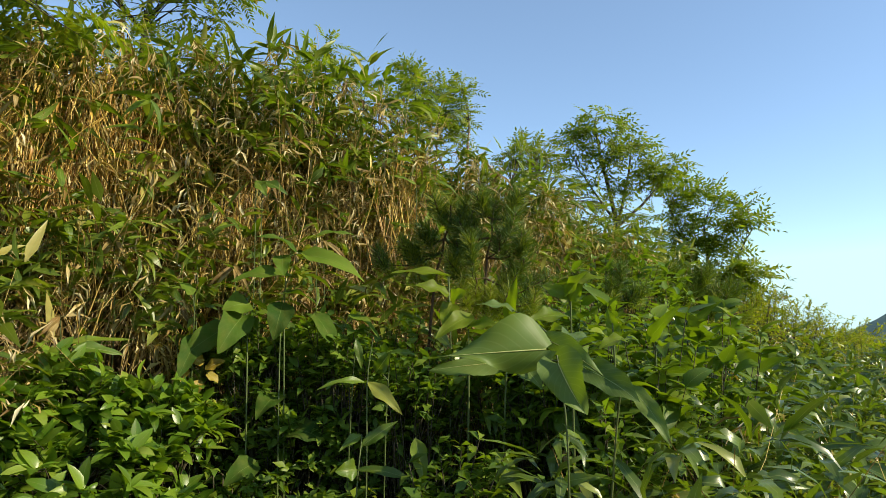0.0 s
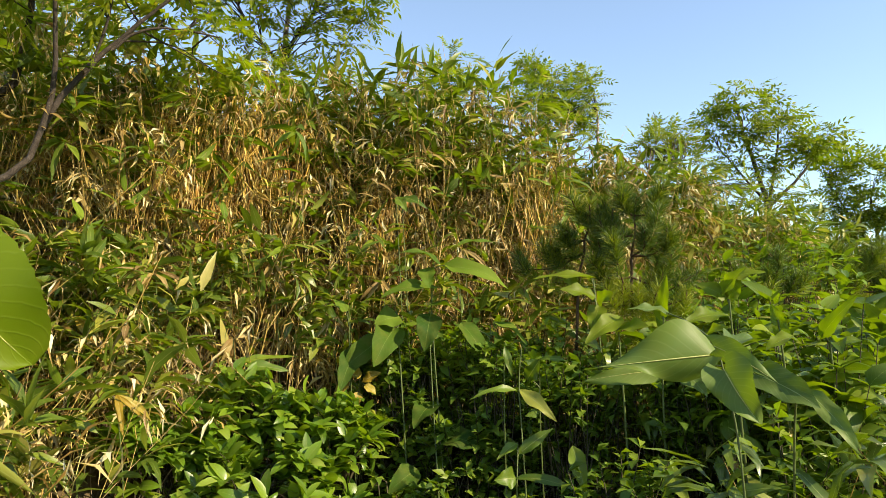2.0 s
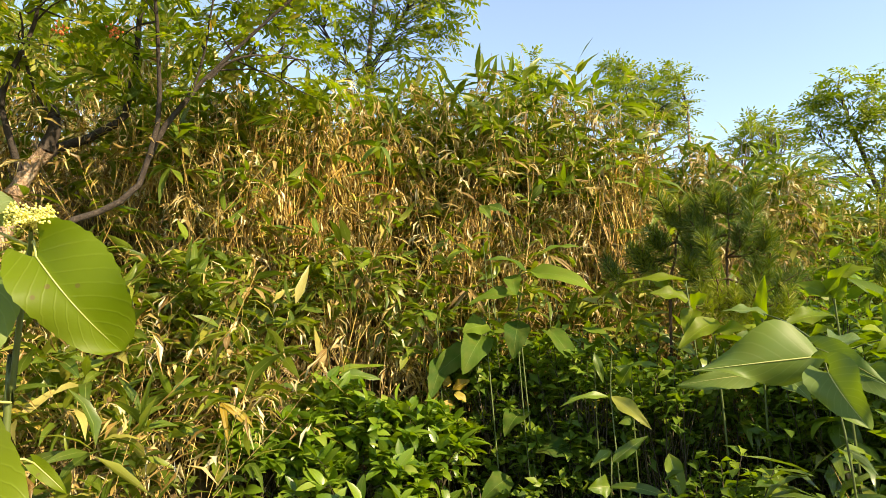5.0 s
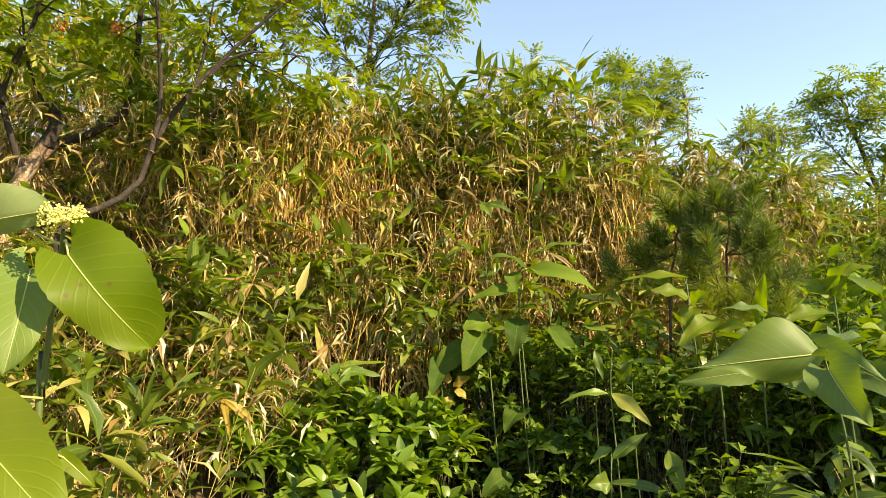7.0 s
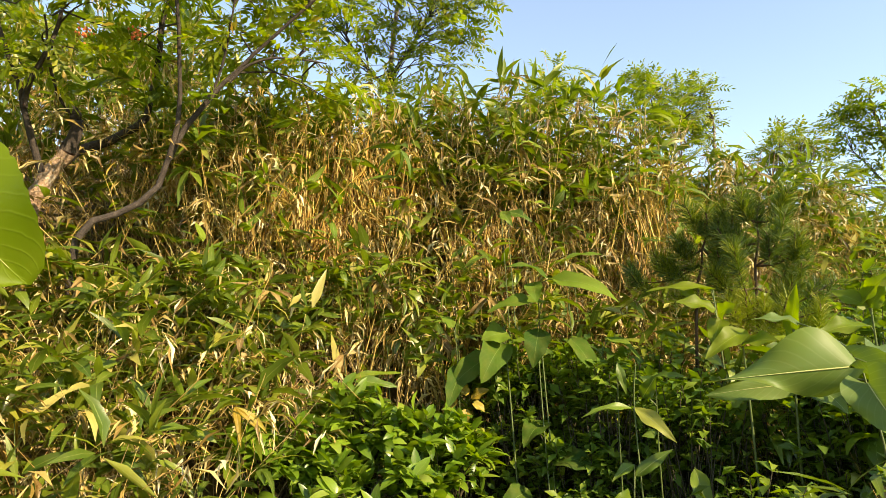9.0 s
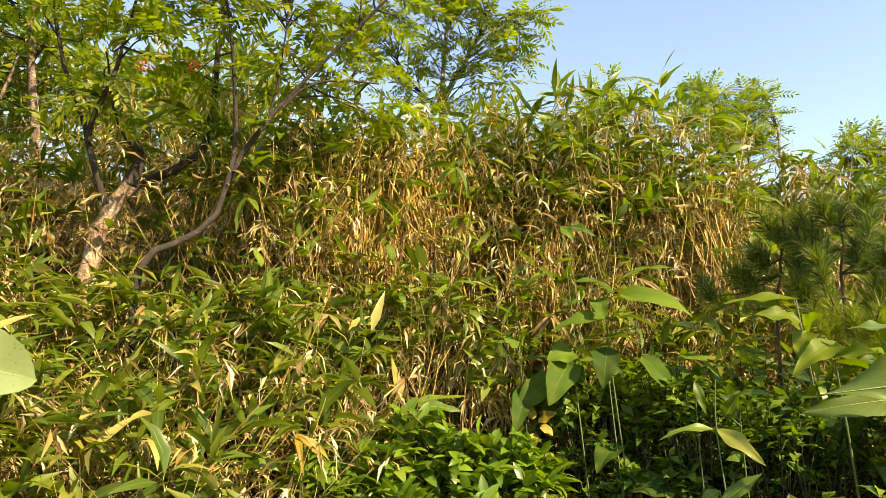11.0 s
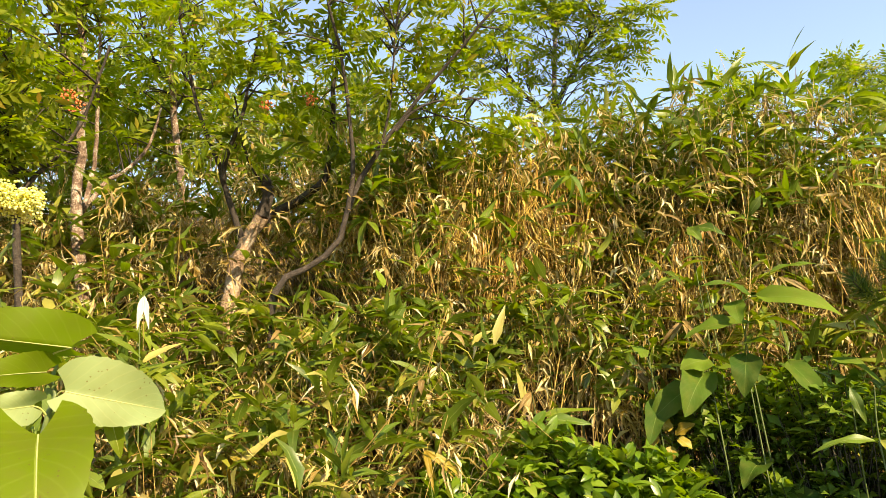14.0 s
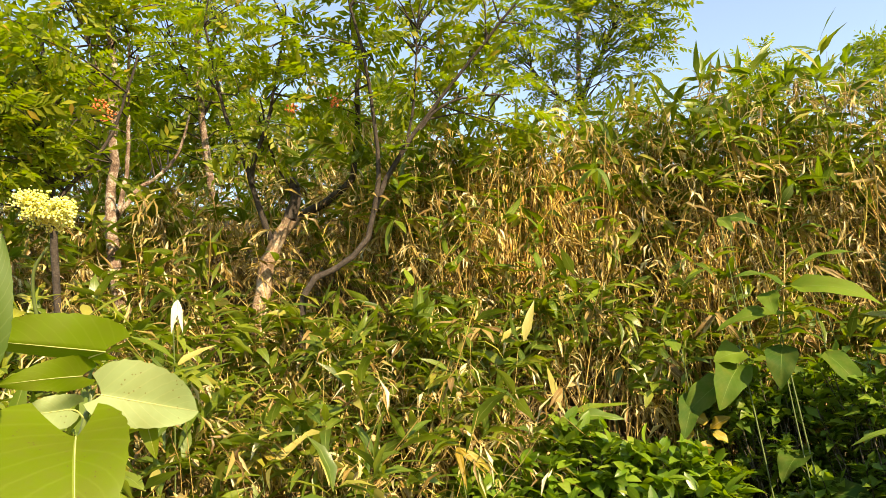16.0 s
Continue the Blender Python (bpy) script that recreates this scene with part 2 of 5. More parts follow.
class Bag:
    """Gathers points and faces for one mesh."""

    def __init__(self):
        self.v, self.f, self.uv, self.n = [], [], [], 0

    def add(self, v, f, uv=None):
        v = np.asarray(v, float).reshape(-1, 3)
        f = np.asarray(f, int)
        if f.shape[1] == 3:
            f = np.concatenate([f, -np.ones((len(f), 1), int) - self.n], 1)
        self.v.append(v)
        self.f.append(f + self.n)
        self.uv.append(np.zeros((len(v), 2)) if uv is None else np.asarray(uv, float).reshape(-1, 2))
        self.n += len(v)
        return self

    def mesh(self, name, material, smooth=True):
        v, f, uv = np.concatenate(self.v), np.concatenate(self.f), np.concatenate(self.uv)
        keep = f >= 0
        counts = keep.sum(1)
        loops = f[keep]
        me = bpy.data.meshes.new(name)
        me.vertices.add(len(v))
        me.vertices.foreach_set("co", v.astype(np.float32).ravel())
        me.loops.add(len(loops))
        me.loops.foreach_set("vertex_index", loops.astype(np.int32))
        me.polygons.add(len(f))
        me.polygons.foreach_set("loop_start", np.r_[0, np.cumsum(counts)[:-1]].astype(np.int32))
        me.polygons.foreach_set("use_smooth", np.full(len(f), smooth))
        layer = me.uv_layers.new(name="UVMap")
        layer.data.foreach_set("uv", uv[loops].astype(np.float32).ravel())
        me.materials.append(material)
        me.update(calc_edges=True)
        return me


def part(name, bag, material, parent, label=""):
    ob = new(name, bag.mesh(name, material))
    ob.parent = parent
    return tagged(ob, label)


def thing(name, place, label, category, group="", kind=""):
    ob = new(name)
    ob.location = place
    ob.empty_display_size = 0.1
    return tagged(ob, label, category, group, kind)


def prof_lance(t):
    return np.clip(np.minimum(1.0, (t / 0.28) ** 0.6) * np.clip(1 - ((t - 0.28) / 0.72).clip(0) ** 1.7, 0, 1), 0.02, 1)


def prof_ovate(t):
    return np.clip(np.sin(np.pi * np.clip(t, 0, 1) ** 0.8) ** 0.75, 0.03, 1)


def prof_heart(t):
    return np.clip((np.clip(t / 0.12, 0, 1) ** 0.5) * (1 - np.clip((t - 0.2) / 0.8, 0, 1) ** 1.6) ** 0.8, 0.03, 1)


def strips(p, d, n, length, width, bend=0.5, fold=0.25, prof=prof_lance, m=4, twist=0.0):
    """Many leaves at once: p base, d way, n upper side; each leaf has a midrib and two halves, bends down by `bend` radians."""
    p, d, n = np.atleast_2d(p), unit(np.atleast_2d(d)), np.atleast_2d(n)
    k = len(p)
    n = unit(n - (n * d).sum(1, keepdims=True) * d)
    s = np.cross(d, n)
    length, width, bend, fold, twist = [np.broadcast_to(np.asarray(a, float), (k,)) for a in (length, width, bend, fold, twist)]
    t = np.linspace(0, 1, m + 1)
    ang = bend[:, None] * t[None]
    dx = np.cos(ang)
    dz = -np.sin(ang)
    step = length[:, None] / m
    cx = np.concatenate([np.zeros((k, 1)), np.cumsum((dx[:, 1:] + dx[:, :-1]) / 2 * step, 1)], 1)
    cz = np.concatenate([np.zeros((k, 1)), np.cumsum((dz[:, 1:] + dz[:, :-1]) / 2 * step, 1)], 1)
    mid = p[:, None] + cx[..., None] * d[:, None] + cz[..., None] * n[:, None]
    nn = np.sin(ang)[..., None] * d[:, None] + np.cos(ang)[..., None] * n[:, None]
    tw = twist[:, None] * t[None]
    side = np.cos(tw)[..., None] * s[:, None] + np.sin(tw)[..., None] * nn
    up = np.cos(tw)[..., None] * nn - np.sin(tw)[..., None] * s[:, None]
    w = (width[:, None] / 2 * prof(t)[None])[..., None]
    fo = fold[:, None, None]
    a = mid + w * (side * np.cos(fo) + up * np.sin(fo))
    b = mid + w * (-side * np.cos(fo) + up * np.sin(fo))
    v = np.stack([a, mid, b], 2).reshape(k, -1, 3)
    q = []
    for i in range(m):
        o = 3 * i
        q += [[o, o + 1, o + 4, o + 3], [o + 1, o + 2, o + 5, o + 4]]
    f = (np.array(q)[None] + (np.arange(k) * 3 * (m + 1))[:, None, None]).reshape(-1, 4)
    uv = np.stack([np.tile([0.0, 0.5, 1.0], m + 1), np.repeat(t, 3)], 1)
    return v.reshape(-1, 3), f, np.tile(uv, (k, 1))


def tube(pts, radii, sides=5):
    pts = np.asarray(pts, float)
    k = len(pts)
    radii = np.broadcast_to(np.asarray(radii, float), (k,))
    tang = unit(np.gradient(pts, axis=0))
    ref = np.array([1.0, 0.02, 0.01]) if abs(tang[0][0]) < 0.8 else np.array([0.02, 1.0, 0.01])
    a = unit(np.cross(tang, ref))
    b = np.cross(tang, a)
    th = np.arange(sides) / sides * 2 * np.pi
    ring = pts[:, None] + radii[:, None, None] * (np.cos(th)[None, :, None] * a[:, None] + np.sin(th)[None, :, None] * b[:, None])
    f = []
    for i in range(k - 1):
        for j in range(sides):
            f.append([i * sides + j, i * sides + (j + 1) % sides, (i + 1) * sides + (j + 1) % sides, (i + 1) * sides + j])
    uv = np.stack([np.tile(th / 6.3, k), np.repeat(np.linspace(0, 1, k), sides)], 1)
    return ring.reshape(-1, 3), f, uv


def curve_through(pts, n):
    """A smooth run of n points through the given ones (Catmull-Rom)."""
    pts = np.asarray(pts, float)
    q = np.concatenate([[2 * pts[0] - pts[1]], pts, [2 * pts[-1] - pts[-2]]])
    out = []
    for u in np.linspace(0, len(pts) - 1 - 1e-6, n):
        i = int(u)
        t = u - i
        a, b, c, e = q[i:i + 4]
        out.append(0.5 * (2 * b + (c - a) * t + (2 * a - 5 * b + 4 * c - e) * t * t + (3 * b - a - 3 * c + e) * t ** 3))
    return np.array(out)


def wander(pts, amount, r):
    pts = np.array(pts, float)
    j = r.normal(0, amount, pts.shape)
    j[0] = 0
    return pts + j


def scatter_dirs(k, r, up=0.3):
    a = r.uniform(0, 2 * np.pi, k)
    z = r.normal(up, 0.45, k)
    return unit(np.stack([np.cos(a), np.sin(a), z], 1))


# ---- the ground ----
BANK = np.array([-2.2, 1.0])
ALONG, INTO = np.array([0.6, 0.8]), np.array([-0.8, 0.6])


def bank_xy(u, s):
    return BANK[0] + u * ALONG[0] + s * INTO[0], BANK[1] + u * ALONG[1] + s * INTO[1]


def ground_h(x, y):
    """The height of the ground: a level path, a bank that rises from it, and a slope that falls away on the other side."""
    x, y = np.asarray(x, float), np.asarray(y, float)
    s = (x - BANK[0]) * INTO[0] + (y - BANK[1]) * INTO[1]
    u = (x - BANK[0]) * ALONG[0] + (y - BANK[1]) * ALONG[1]
    h = np.interp(s, [-400, -60, -8, -4, -2.0, -1.3, 0.0, 0.8, 1.5, 2.2, 3.2, 5.0, 9.0, 60, 400], [-70, -16, -1.2, -0.2, 0.0, 0.25, 0.72, 1.3, 1.95, 2.5, 2.95, 3.7, 4.3, 2, -60])
    far = np.clip((u - 14) / 60, 0, 1)
    return h - far * 3.0 + 0.05 * np.sin(2.1 * x + 0.7) * np.cos(1.7 * y)


def build_ground():
    g = np.sinh(np.linspace(-8.2, 8.2, 170))
    g = g / g.max() * 4000
    xs, ys = np.meshgrid(g, g + 3.0, indexing="ij")
    hs = np.maximum(ground_h(xs, ys), -70)
    v = np.stack([xs, ys, hs], -1).reshape(-1, 3)
    n = len(g)
    i = np.arange(n * n).reshape(n, n)
    f = np.stack([i[:-1, :-1], i[1:, :-1], i[1:, 1:], i[:-1, 1:]], -1).reshape(-1, 4)
    ob = new("ground", Bag().add(v, f).mesh("ground", SOIL))
    return tagged(ob, "dark soil bank with leaf litter under the thicket", "ground", kind="structure")


build_ground()


def build_hill():
    """A wooded ridge far behind the slope."""
    b = Bag()
    nx, ny = 60, 16
    xs = np.linspace(250, 1600, nx)
    v = []
    for j in range(ny):
        t = j / (ny - 1)
        for x in xs:
            top = -30 + 150 * np.clip((x - 480) / 330, 0, 1) ** 0.7 + 6 * np.sin(x / 70) + 3 * np.sin(x / 23)
            v.append((x, 640 + 260 * t, -75 + (top + 75) * math.sin(t * math.pi / 2) + 1.6 * math.sin(x * 0.9 + j * 2.1)))
    i = np.arange(nx * ny).reshape(ny, nx)
    f = np.stack([i[:-1, :-1], i[:-1, 1:], i[1:, 1:], i[1:, :-1]], -1).reshape(-1, 4)
    tagged(new("backdrop", b.add(v, f).mesh("backdrop", HILL)), "distant wooded hill with haze put into its blue-green colour", "hill", kind="structure")


build_hill()


# ---- the bamboo thicket ----
def bamboo_shape(r, height, lean, green=14, dry=12, size=1.0, low=0.2):
    """One bamboo plant at the origin: its culm's points, and rows of (base, way, upper side, length, width, bend) for fresh and dry leaves."""
    k = 7
    t = np.linspace(0, 1, k)
    a = r.uniform(0, 6.28)
    sway = r.normal(0, 0.085, 2)
    pts = np.stack([lean[0] * t ** 1.6 * height + sway[0] * np.sin(t * 5 + a), lean[1] * t ** 1.6 * height + sway[1] * np.cos(t * 4 + a), t * height], 1)

    def at(h):
        return np.stack([np.interp(h, t, pts[:, c]) for c in range(3)], 1)

    out = []
    for count, kind in ((green, 0), (dry, 1)):
        tuft = max(1, count // (4 if kind == 0 else 6))
        h0 = np.clip(1 - r.beta(0.9, 2.0, tuft) * (1 - low), 0, 1) if kind == 0 else r.uniform(0.26, 0.97, tuft)
        hub_dir = scatter_dirs(tuft, r, 0.55)
        hub = at(h0) + hub_dir * r.uniform(0.02, 0.11, (tuft, 1)) * size
        pick = r.randint(0, tuft, count)
        d = hub_dir[pick] * 0.7 + scatter_dirs(count, r, 0.15 if kind == 0 else -0.7) * 0.9
        d = unit(d)
        n = np.array([0, 0, 1.0]) + r.normal(0, 0.35, (count, 3))
        if kind == 0:
            ln, wd, bd = r.uniform(0.10, 0.21, count) * size, r.uniform(0.024, 0.050, count) * size, r.uniform(0.2, 1.4, count)
        else:
            ln, wd, bd = r.uniform(0.05, 0.155, count) * size, r.uniform(0.009, 0.024, count) * size, r.uniform(0.4, 2.2, count)
        out.append((hub[pick] + r.normal(0, 0.012, (count, 3)), d, n, ln, wd, bd))
    return pts, out[0], out[1]


def branchlets(bag, pts, r, base, size, count):
    """Thin side stalks that fan up from the culm."""
    for _ in range(count):
        h = r.uniform(0.15, 0.6)
        p = np.array([np.interp(h, np.linspace(0, 1, len(pts)), pts[:, c]) for c in range(3)])
        way = unit(scatter_dirs(1, r, 1.9)[0])
        ln = r.uniform(0.18, 0.5) * size
        out = np.array([way[0], way[1], 0]) * 0.1 * ln
        bag.add(*tube(np.array([p, p + way * ln * 0.5, p + way * ln + out]) + base, np.array([0.0022, 0.0018, 0.0010]) * size, 3))


def thicket_top(u):
    """The height of the thicket's top along the bank."""
    return np.interp(u, [-4, -1, 0.5, 1.2, 2, 3, 4.2, 6, 9, 14], [2.4, 2.5, 2.70, 2.95, 3.06, 3.08, 2.90, 2.72, 2.8, 2.6])


def bamboo_stuff(name, label, spots, heights, r, green, dry, size, leaf_mat, low=0.2, lean_to=(0.06, -0.03), stalks=4, wild=0.12, steps=3, droop=1.0):
    culms, fresh, dead = Bag(), Bag(), Bag()
    rows = [[], []]
    green, dry = np.broadcast_to(green, len(spots)), np.broadcast_to(dry, len(spots))
    for (x, y), hgt, many, few in zip(spots, heights, green, dry):
        loose = 2.2 if r.rand() < 0.25 else 1.0
        lean = (np.clip(r.normal(lean_to[0], wild * loose), -0.45, 0.45), np.clip(r.normal(lean_to[1], wild * loose), -0.45, 0.4))
        over = max(0.0, -(lean[0] * INTO[0] + lean[1] * INTO[1]) - 0.14)
        lean = (lean[0] + over * INTO[0], lean[1] + over * INTO[1])
        pts, a, b = bamboo_shape(r, hgt, lean, many, few, size, low)
        base = np.array([x, y, float(ground_h(x, y)) - 0.03])
        culms.add(*tube(pts + base, np.linspace(0.0026, 0.0010, len(pts)) * size, 3))
        branchlets(culms, pts, r, base, size, stalks)
        for k, q in ((0, a), (1, b)):
            rows[k].append((q[0] + base, *q[1:]))
    top = tagged(new(name, culms.mesh("culms", CULM)), label, "bamboo", kind="stuff")
    for k, bag, material, nm, m, fold in ((0, fresh, leaf_mat, "leaves", steps, 0.22), (1, dead, DRY, "dry_leaves", 2, 0.6)):
        cols = [np.concatenate(c) for c in zip(*rows[k])]
        if not len(cols[0]):
            continue
        bag.add(*strips(*cols[:5], bend=cols[5] * (droop if k == 0 else 1.0), fold=fold + r.normal(0, 0.15, len(cols[0])), m=m, twist=r.normal(0, 0.5 if k == 0 else 0.9, len(cols[0]))))
        part(nm, bag, material, top)
    return top


def spread(r, count, u0, u1, s0, s1):
    u, s = r.uniform(u0, u1, count), r.uniform(s0, s1, count)
    x, y = bank_xy(u, s)
    return u, s, np.stack([x, y], 1)


def face_s(u):
    """How far into the bank the face of the tall thicket stands."""
    return np.interp(u, [-4, 0.9, 1.3, 1.8, 2.5, 3.0, 4.0, 7.0], [1.2, 1.15, 0.8, 0.65, 0.58, 0.38, 0.15, 0.0])


def dryness(u, r):
    """The share of dry straw along the bank, which comes in patches."""
    base = np.interp(u, [-3.4, -1, 0.5, 1.3, 1.9, 2.4, 3.0, 3.5, 4.0, 5, 7], [0.7, 0.7, 0.85, 0.9, 1.05, 0.85, 0.65, 1.0, 0.75, 0.5, 0.4])
    return np.clip(base + r.normal(0, 0.22, np.shape(u)), 0.1, 1.2)


r1 = np.random.RandomState(11)
cu, cs, centres = [np.concatenate(q) for q in zip(spread(r1, 540, -3.4, 7.0, 0.0, 2.3), spread(r1, 150, 2.6, 6.6, 0.2, 1.6))]
keep = cs > face_s(cu)
cu, cs, centres = cu[keep], cs[keep], centres[keep]
dry_of = dryness(cu, r1)
high_of = r1.normal(0, 0.07, len(cu))
owner = np.repeat(np.arange(len(cu)), r1.randint(3, 9, len(cu)))
spots = centres[owner] + r1.normal(0, 0.045, (len(owner), 2))
u, s = cu[owner], cs[owner]
tops = thicket_top(u) - 0.05 + high_of[owner] + r1.normal(0, 0.07, len(u)) + np.where(u < 1.2, 0.22, 0.1) * (s - 0.6).clip(0)
straw = dry_of[owner]
hgt = tops - ground_h(*spots.T)
keep = hgt > 0.55
hgt = np.minimum(hgt, thicket_top(u) + np.interp(u, [1.1, 1.3, 3.6, 4.2], [0.5, 0.0, 0.0, -0.12]) - ground_h(*spots.T))
u, s, spots, hgt, straw = u[keep], s[keep], spots[keep], hgt[keep], straw[keep]
hgt = np.where(np.hypot(spots[:, 0] - 0.24, spots[:, 1] - 4.18) < 0.32, hgt - 0.4, hgt)          # a dip in the crest
full = np.interp(s - face_s(u), [0.30, 0.85], [1.0, 0.22])
bamboo_stuff("bamboo_thicket", "dense tall dwarf bamboo with golden dry stalks on the bank", spots, hgt, r1, ((20 - 11 * straw) * full).astype(int), ((14 + 38 * straw) * full).astype(int), 0.95, SASA, low=0.42, stalks=2, wild=0.19)
u, s, spots = spread(r1, 760, 1.2, 7.0, 0.8, 2.6)
bamboo_stuff("upper_bamboo_thicket", "short leafy bamboo on the crest of the bank", spots, np.clip(thicket_top(u) - 0.08 + r1.normal(0, 0.05, len(u)) - ground_h(*spots.T), 0.15, 1.6), r1, 24, 9, 1.05, SASA, low=0.1, stalks=1, steps=2)
u, s, spots = spread(r1, 420, -3.4, 1.8, 2.0, 3.9)
bamboo_stuff("back_bamboo_thicket", "leafy bamboo higher up the bank behind the rowans", spots, r1.uniform(0.9, 1.55, len(u)), r1, 26, 12, 1.1, SASA, low=0.0, stalks=1, steps=2)
u, s, spots = spread(r1, 330, 6.6, 14.0, 0.0, 1.5)
tops = thicket_top(u) - 0.25 + r1.normal(0, 0.12, len(u)) + 0.12 * (s - 0.6)
bamboo_stuff("far_bamboo_thicket", "bamboo running on along the bank behind the pines", spots, np.maximum(tops - ground_h(*spots.T), 0.7), r1, 24, 14, 1.15, SASA, stalks=1, steps=2)
# lower, leafier growth in front of the face
u, s, spots = spread(r1, 760, -3.2, 1.5, -0.9, 1.15)
keep = (s < face_s(u)) & ((u < 1.0) | (s > 0.25)) & (s > -0.5)
u, s, spots = u[keep], s[keep], spots[keep]
tops = np.interp(s, [-0.9, -0.1, 0.5, 1.15], [1.22, 1.62, 2.0, 2.25]) + r1.normal(0, 0.11, len(u))
beside = spots[:, 0] / spots[:, 1]          # kept low before the rowan's curved limb
tops = np.where((beside > -1.35) & (beside < -0.82), np.minimum(tops, 1.93 + 0.16 * (np.hypot(*spots.T) - 2.5)), tops)
bamboo_stuff("low_bamboo", "low sunlit bamboo mixed with straw at the foot of the thicket", spots, np.maximum(tops - ground_h(*spots.T), 0.35), r1, 18, 27, 0.90, SASA, low=0.05, stalks=1, wild=0.25)
# leafy tufts before the foot of the face
u, s, spots = spread(r1, 100, 1.0, 4.2, -0.36, 0.02)
at_s = face_s(u) + s
spots = np.stack(bank_xy(u, at_s), 1)
tops = r1.uniform(1.66, 2.12, len(u))
bamboo_stuff("front_bamboo", "green-tipped bamboo tufts standing before the dry thicket", spots, np.maximum(tops - ground_h(*spots.T), 0.3), r1, 17, 24, 0.9, SASA, low=0.45, stalks=1, wild=0.25)
# the glossy slope
u, s, spots = spread(r1, 620, 2.2, 8.8, -2.1, -0.15)
tops = 1.35 + 0.16 * (s + 1.2) + r1.normal(0, 0.10, len(u)) + np.clip((u - 4) * 0.03, 0, 0.25)
keep = (np.hypot(spots[:, 0], spots[:, 1]) > 2.15) & (spots[:, 0] > 0.36)
bamboo_stuff("slope_bamboo", "glossy green bamboo leaves covering the open slope", spots[keep], np.maximum(tops - ground_h(*spots.T), 0.4)[keep], r1, 36, 8, 1.0, SASA_DARK, low=0.1, stalks=0, wild=0.25, droop=1.7)


# golden straw standing in patches on the face
def straw_patch(spots_of, r):
    b = Bag()
    for (x, y, z), wide, tall, count in spots_of:
        for _ in range(count):
            p = np.array([x, y, z]) + np.array([*(ALONG * r.normal(0, wide)), 0]) + np.array([*(INTO * r.normal(0, 0.06)), r.uniform(-0.2, 0.1)])
            top = p + np.array([r.normal(0, 0.09), r.normal(0, 0.09), tall * r.uniform(0.5, 1.1)])
            b.add(*tube(curve_through([p, (p + top) / 2 + r.normal(0, 0.025, 3), top + r.normal(0, 0.03, 3)], 5), np.linspace(0.0030, 0.0012, 5), 3))
            if r.rand() < 0.7:
                b.add(*strips(top, unit(r.normal(0, 1, 3) + [0.3, -0.3, -0.3]), [0, 0, 1.0], r.uniform(0.05, 0.14), 0.012, r.uniform(0.5, 2.0), 0.4, m=3))
    return tagged(new("golden_straw", b.mesh("golden_straw", STRAW)), "upright orange-gold dead bamboo stalks in the thicket", "straw", kind="stuff")


straw_patch((((-1.78, 3.06, 2.10), 0.26, 0.66, 330), ((-1.96, 2.91, 2.32), 0.12, 0.5, 160), ((-1.54, 3.22, 2.42), 0.16, 0.4, 160), ((-2.36, 2.61, 2.33), 0.10, 0.45, 90), ((-1.1, 3.55, 2.0), 0.14, 0.5, 110), ((-0.23, 3.97, 2.16), 0.13, 0.42, 90)), r1)


# ---- rowans ----
def compound_leaves(bag, p, d, n, length, r, pairs=6):
    """Feathered leaves: pairs of leaflets along a bowed stalk."""
    k = len(p)
    d = unit(d)
    n = unit(n - (n * d).sum(1, keepdims=True) * d)
    s = np.cross(d, n)
    bag.add(*strips(p, d, n, length, 0.003, 0.5, 0.1, m=2))
    for i in range(pairs + 1):
        t = (i + 1.6) / (pairs + 1.6)
        c = p + (length * t)[:, None] * d - (length * 0.25 * t * t)[:, None] * n
        for sg in ((-1, 1) if i < pairs else (0,)):
            way = d * (0.62 if sg else 1) + sg * s * 0.78 - n * r.uniform(0.05, 0.35, (k, 1))
            ln = length * r.uniform(0.26, 0.36, k) * (1 - 0.25 * abs(t - 0.55))
            bag.add(*strips(c, way, n + r.normal(0, 0.22, (k, 3)), ln, ln * 0.36, r.uniform(0.1, 0.6, k), 0.15, prof=prof_ovate, m=2))


